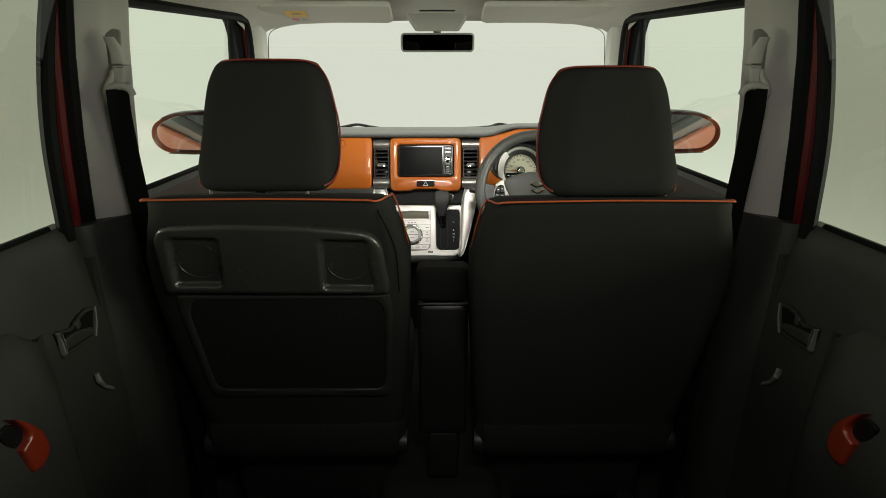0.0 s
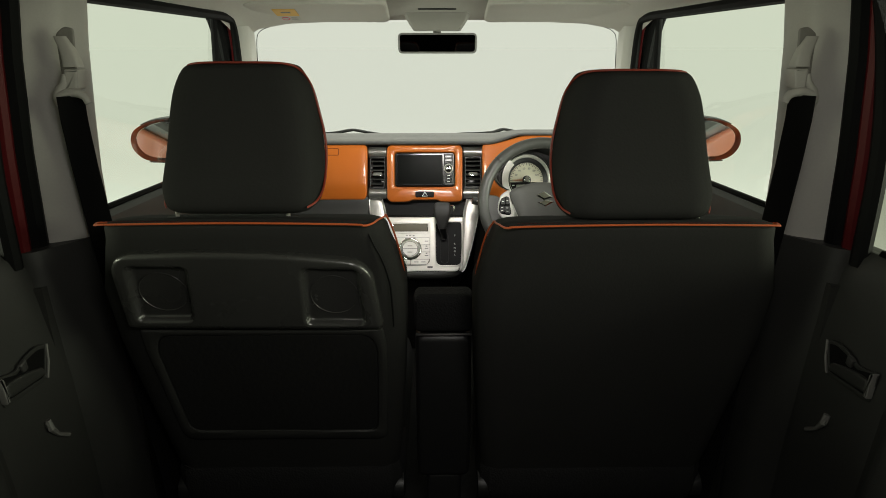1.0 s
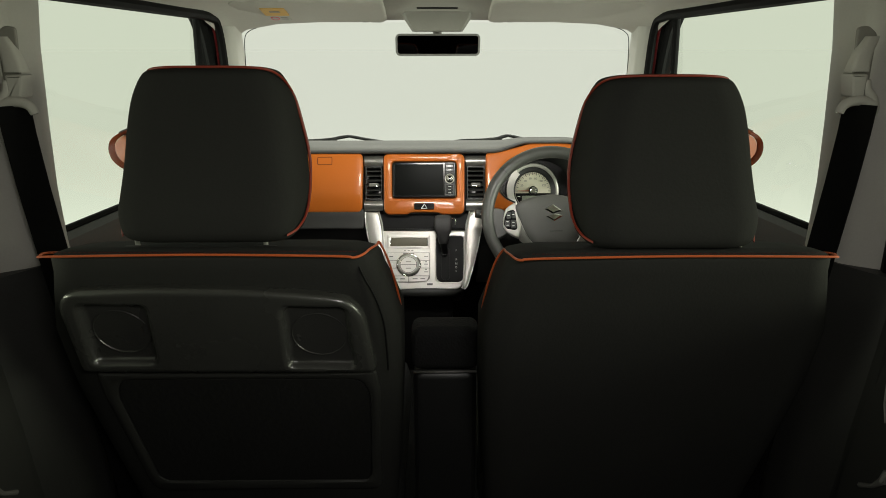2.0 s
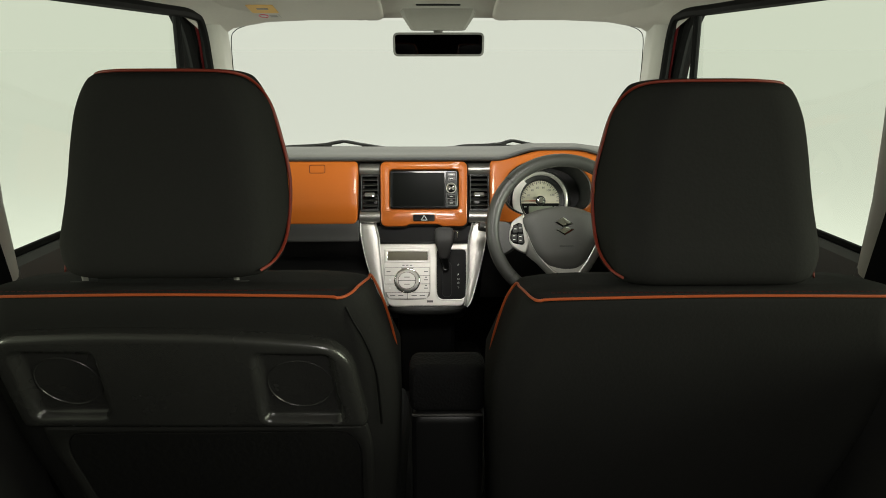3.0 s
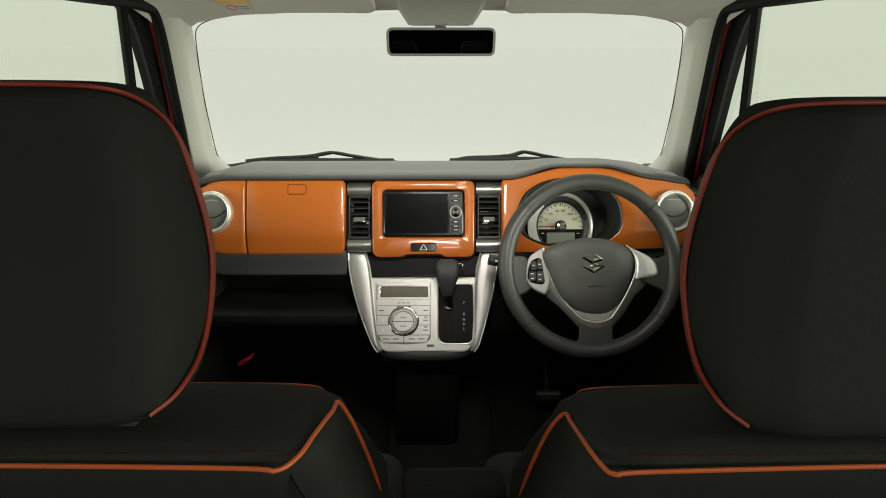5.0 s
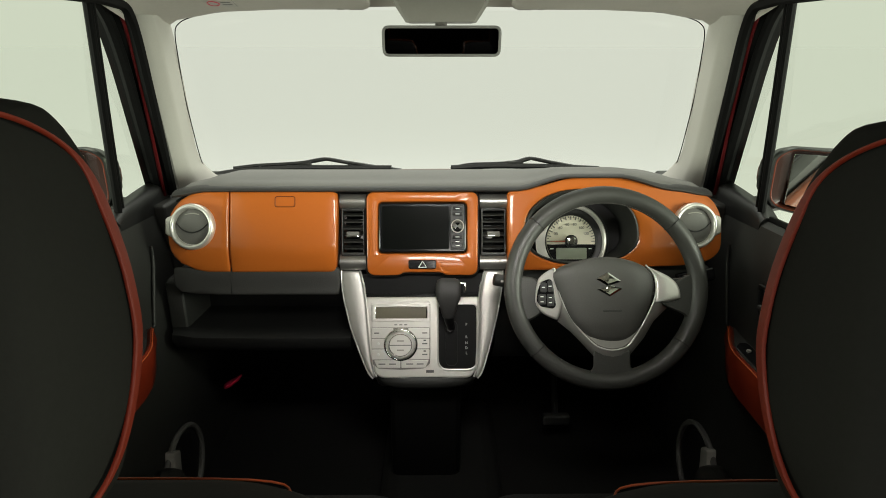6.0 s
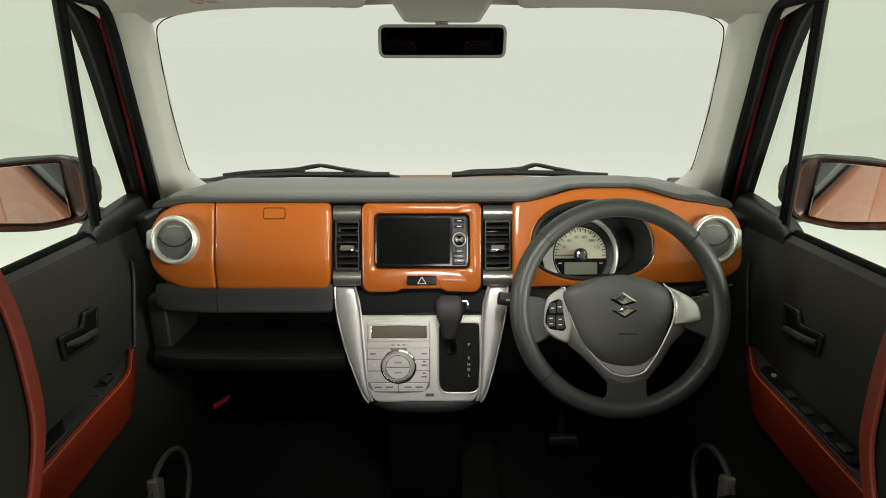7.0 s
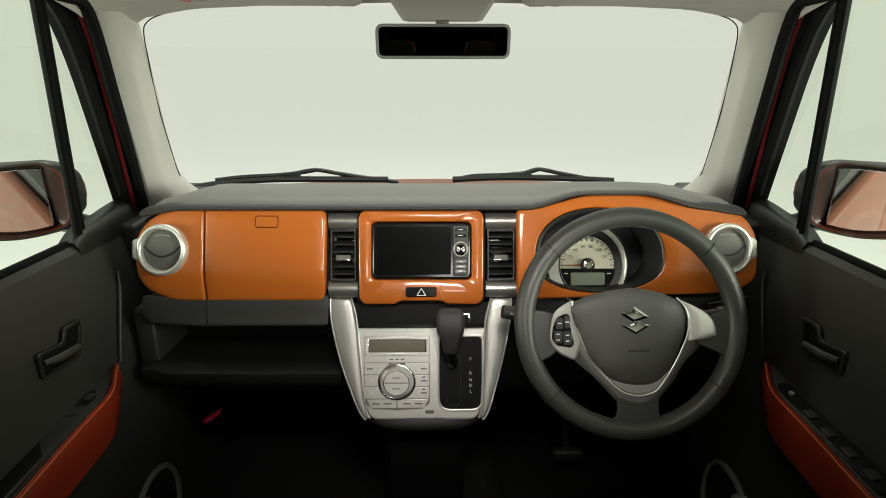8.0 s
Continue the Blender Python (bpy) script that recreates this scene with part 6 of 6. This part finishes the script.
def visor(s):
    v = thing("sun_visor", (s * 0.38, 2.2, 1.49), "pale grey folded sun visor under the headliner", "sun visor", "sun visors")
    x0, x1 = sorted((s * 0.155, s * 0.595))
    place = lambda u, vv, w=0.0: (u, vv, 1.556 - 0.232 * (vv - 2.08) - w)
    part("board", plate(rounded(rect(x0, 2.085, x1, 2.285), 0.03, 5), place, 0.016, 0.008, 0.0, steps=3), M_HEADLINER, v, "pale grey padded board")
    part("pivot", tube([(s * 0.60, 2.280, 1.502), (s * 0.30, 2.286, 1.501), (s * 0.18, 2.286, 1.503)], 0.005, 8), M_GREYPL, v)
    part("clip", box(min(s * 0.17, s * 0.21), 2.270, 1.494, max(s * 0.17, s * 0.21), 2.298, 1.512, 0.006), M_GREYPL, v, "grey visor clip")
    part("clip", turned((s * 0.225, 2.280), [(0.014, 0.0), (0.013, 0.008), (0.008, 0.011)], lambda u, vv, w: (u, vv, 1.505 - w), 16), M_GREYPL, v, "grey round visor clip")
    if s < 0:
        lb = part("warning_label", plate(rounded(rect(-0.510, 2.20, -0.445, 2.258), 0.006), place, 0.0012, 0.0004, 0.016), M_GREYPL, v, "pale grey label with a yellow band")
        part("yellow_band", plate(rounded(rect(-0.512, 2.135, -0.440, 2.205), 0.006), place, 0.0014, 0.0004, 0.0164), M_YELLOW, lb, "yellow warning band")
        part("print_bar", plate(rect(-0.49, 2.16, -0.46, 2.172), place, 0.0005, 0.0001, 0.0178), M_PRINT, lb)
        part("ban_ring", tube([place(-0.490 + 0.012 * math.cos(t), 2.231 + 0.014 * math.sin(t), 0.0174) for t in np.linspace(0, 2 * math.pi, 20, endpoint=False)], 0.0014, 5, closed=True), M_REDTAB, lb)
        for i in range(2):
            part("print_bar", plate(rect(-0.472, 2.222 + 0.014 * i, -0.452, 2.227 + 0.014 * i), place, 0.0005, 0.0001, 0.0172), M_PRINT, lb)


for s in (-1, 1):
    visor(s)
    clip = thing("visor_clip", (s * 0.247, 2.30, 1.50), "small grey clip on the headliner beside the visor", "clip", "visor clips")
    part("clip_body", loft([[(s * 0.247 + r * math.cos(t), 2.292 + 0.8 * r * math.sin(t), z) for t in np.linspace(0, 2 * math.pi, 16, endpoint=False)] for z, r in ((1.530, 0.013), (1.508, 0.0125), (1.505, 0.0115), (1.5035, 0.008))]), M_COVER, clip, "", 50)

# ---------------------------------------------------------------- outside, ahead of the windscreen


def wiper(blade, top, tip):
    """A blade lying low along the glass, a bridge of levers above it with gaps between, and the arm to its pivot."""
    blade, top, tip = [(x, y, z + 0.006) for x, y, z in blade], [(x, y, z + 0.003) for x, y, z in top], (tip[0], tip[1], tip[2] + 0.003)
    w = thing("windscreen_wiper", blade[0], "black windscreen wiper lying on the glass", "wiper", "wipers")
    part("blade", tube(curve(blade, 6), 0.0098, 6, flat=0.9), M_DARK, w)
    part("bridge", tube(curve(top[:5], 5), 0.0064, 6), M_DARK, w, "black bridge of the wiper")
    part("arm", tube(curve(top[4:] + [tip], 5), [0.0048 + 0.0012 * min(1, i / 6) for i in range(5 * (len(top) - 4) + 1)], 8), M_DARK, w)
    part("arm_hook", tube(curve(top[3:6], 5), 0.0055, 8), M_DARK, w)
    for k in (1, 2, 3, 5):
        a, b = Vector(top[k]), min((Vector(q) for q in curve(blade, 6)), key=lambda q: abs(q.x - top[k][0]))
        part("claw", tube([a, a.lerp(b, 0.5) + Vector((0.010, 0, 0)), b], 0.0050, 6), M_DARK, w)
    m = Vector(top[3])
    part("joint", box(m.x - 0.03, m.y - 0.006, m.z - 0.012, m.x + 0.02, m.y + 0.008, m.z + 0.003, 0.003), M_BLACK, w, "black joint of arm and bridge")


wiper([(-0.678, 2.615, 1.044), (-0.618, 2.628, 1.0515), (-0.552, 2.640, 1.0555), (-0.444, 2.655, 1.0575), (-0.262, 2.660, 1.0560), (-0.150, 2.660, 1.0555)],
      [(-0.625, 2.632, 1.0630), (-0.553, 2.645, 1.0690), (-0.470, 2.658, 1.0710), (-0.416, 2.662, 1.0750), (-0.352, 2.664, 1.0855), (-0.288, 2.664, 1.0750), (-0.206, 2.664, 1.0620)], (-0.120, 2.664, 1.0500))
wiper([(0.033, 2.660, 1.0555), (0.162, 2.660, 1.0610), (0.338, 2.655, 1.0600), (0.484, 2.640, 1.0560)],
      [(0.033, 2.664, 1.0540), (0.088, 2.664, 1.0670), (0.180, 2.664, 1.0705), (0.236, 2.664, 1.0760), (0.276, 2.664, 1.0870), (0.336, 2.660, 1.0760), (0.411, 2.652, 1.0630)], (0.50, 2.645, 1.0480))

hood = thing("car_bonnet", (0, 3.0, 0.8), "orange painted car bonnet ahead of the windscreen", "car bonnet")
part("bonnet_panel", loft([[(x, y, z - 0.03 * (x / 0.7) ** 2) for x in np.linspace(-0.72, 0.72, 13)] + [(x, y, z - 0.12) for x in np.linspace(0.72, -0.72, 13)] for y, z in ((2.70, 0.998), (2.76, 1.012), (2.95, 1.001), (3.2, 0.945), (3.35, 0.85), (3.40, 0.78))]), M_PAINT, hood, "glossy red-orange bonnet", 50)
part("wing", box(-0.80, 2.30, 0.45, -0.755, 3.3, 0.90, 0.02), M_PAINT, hood)
part("wing", box(0.755, 2.30, 0.45, 0.80, 3.3, 0.90, 0.02), M_PAINT, hood)
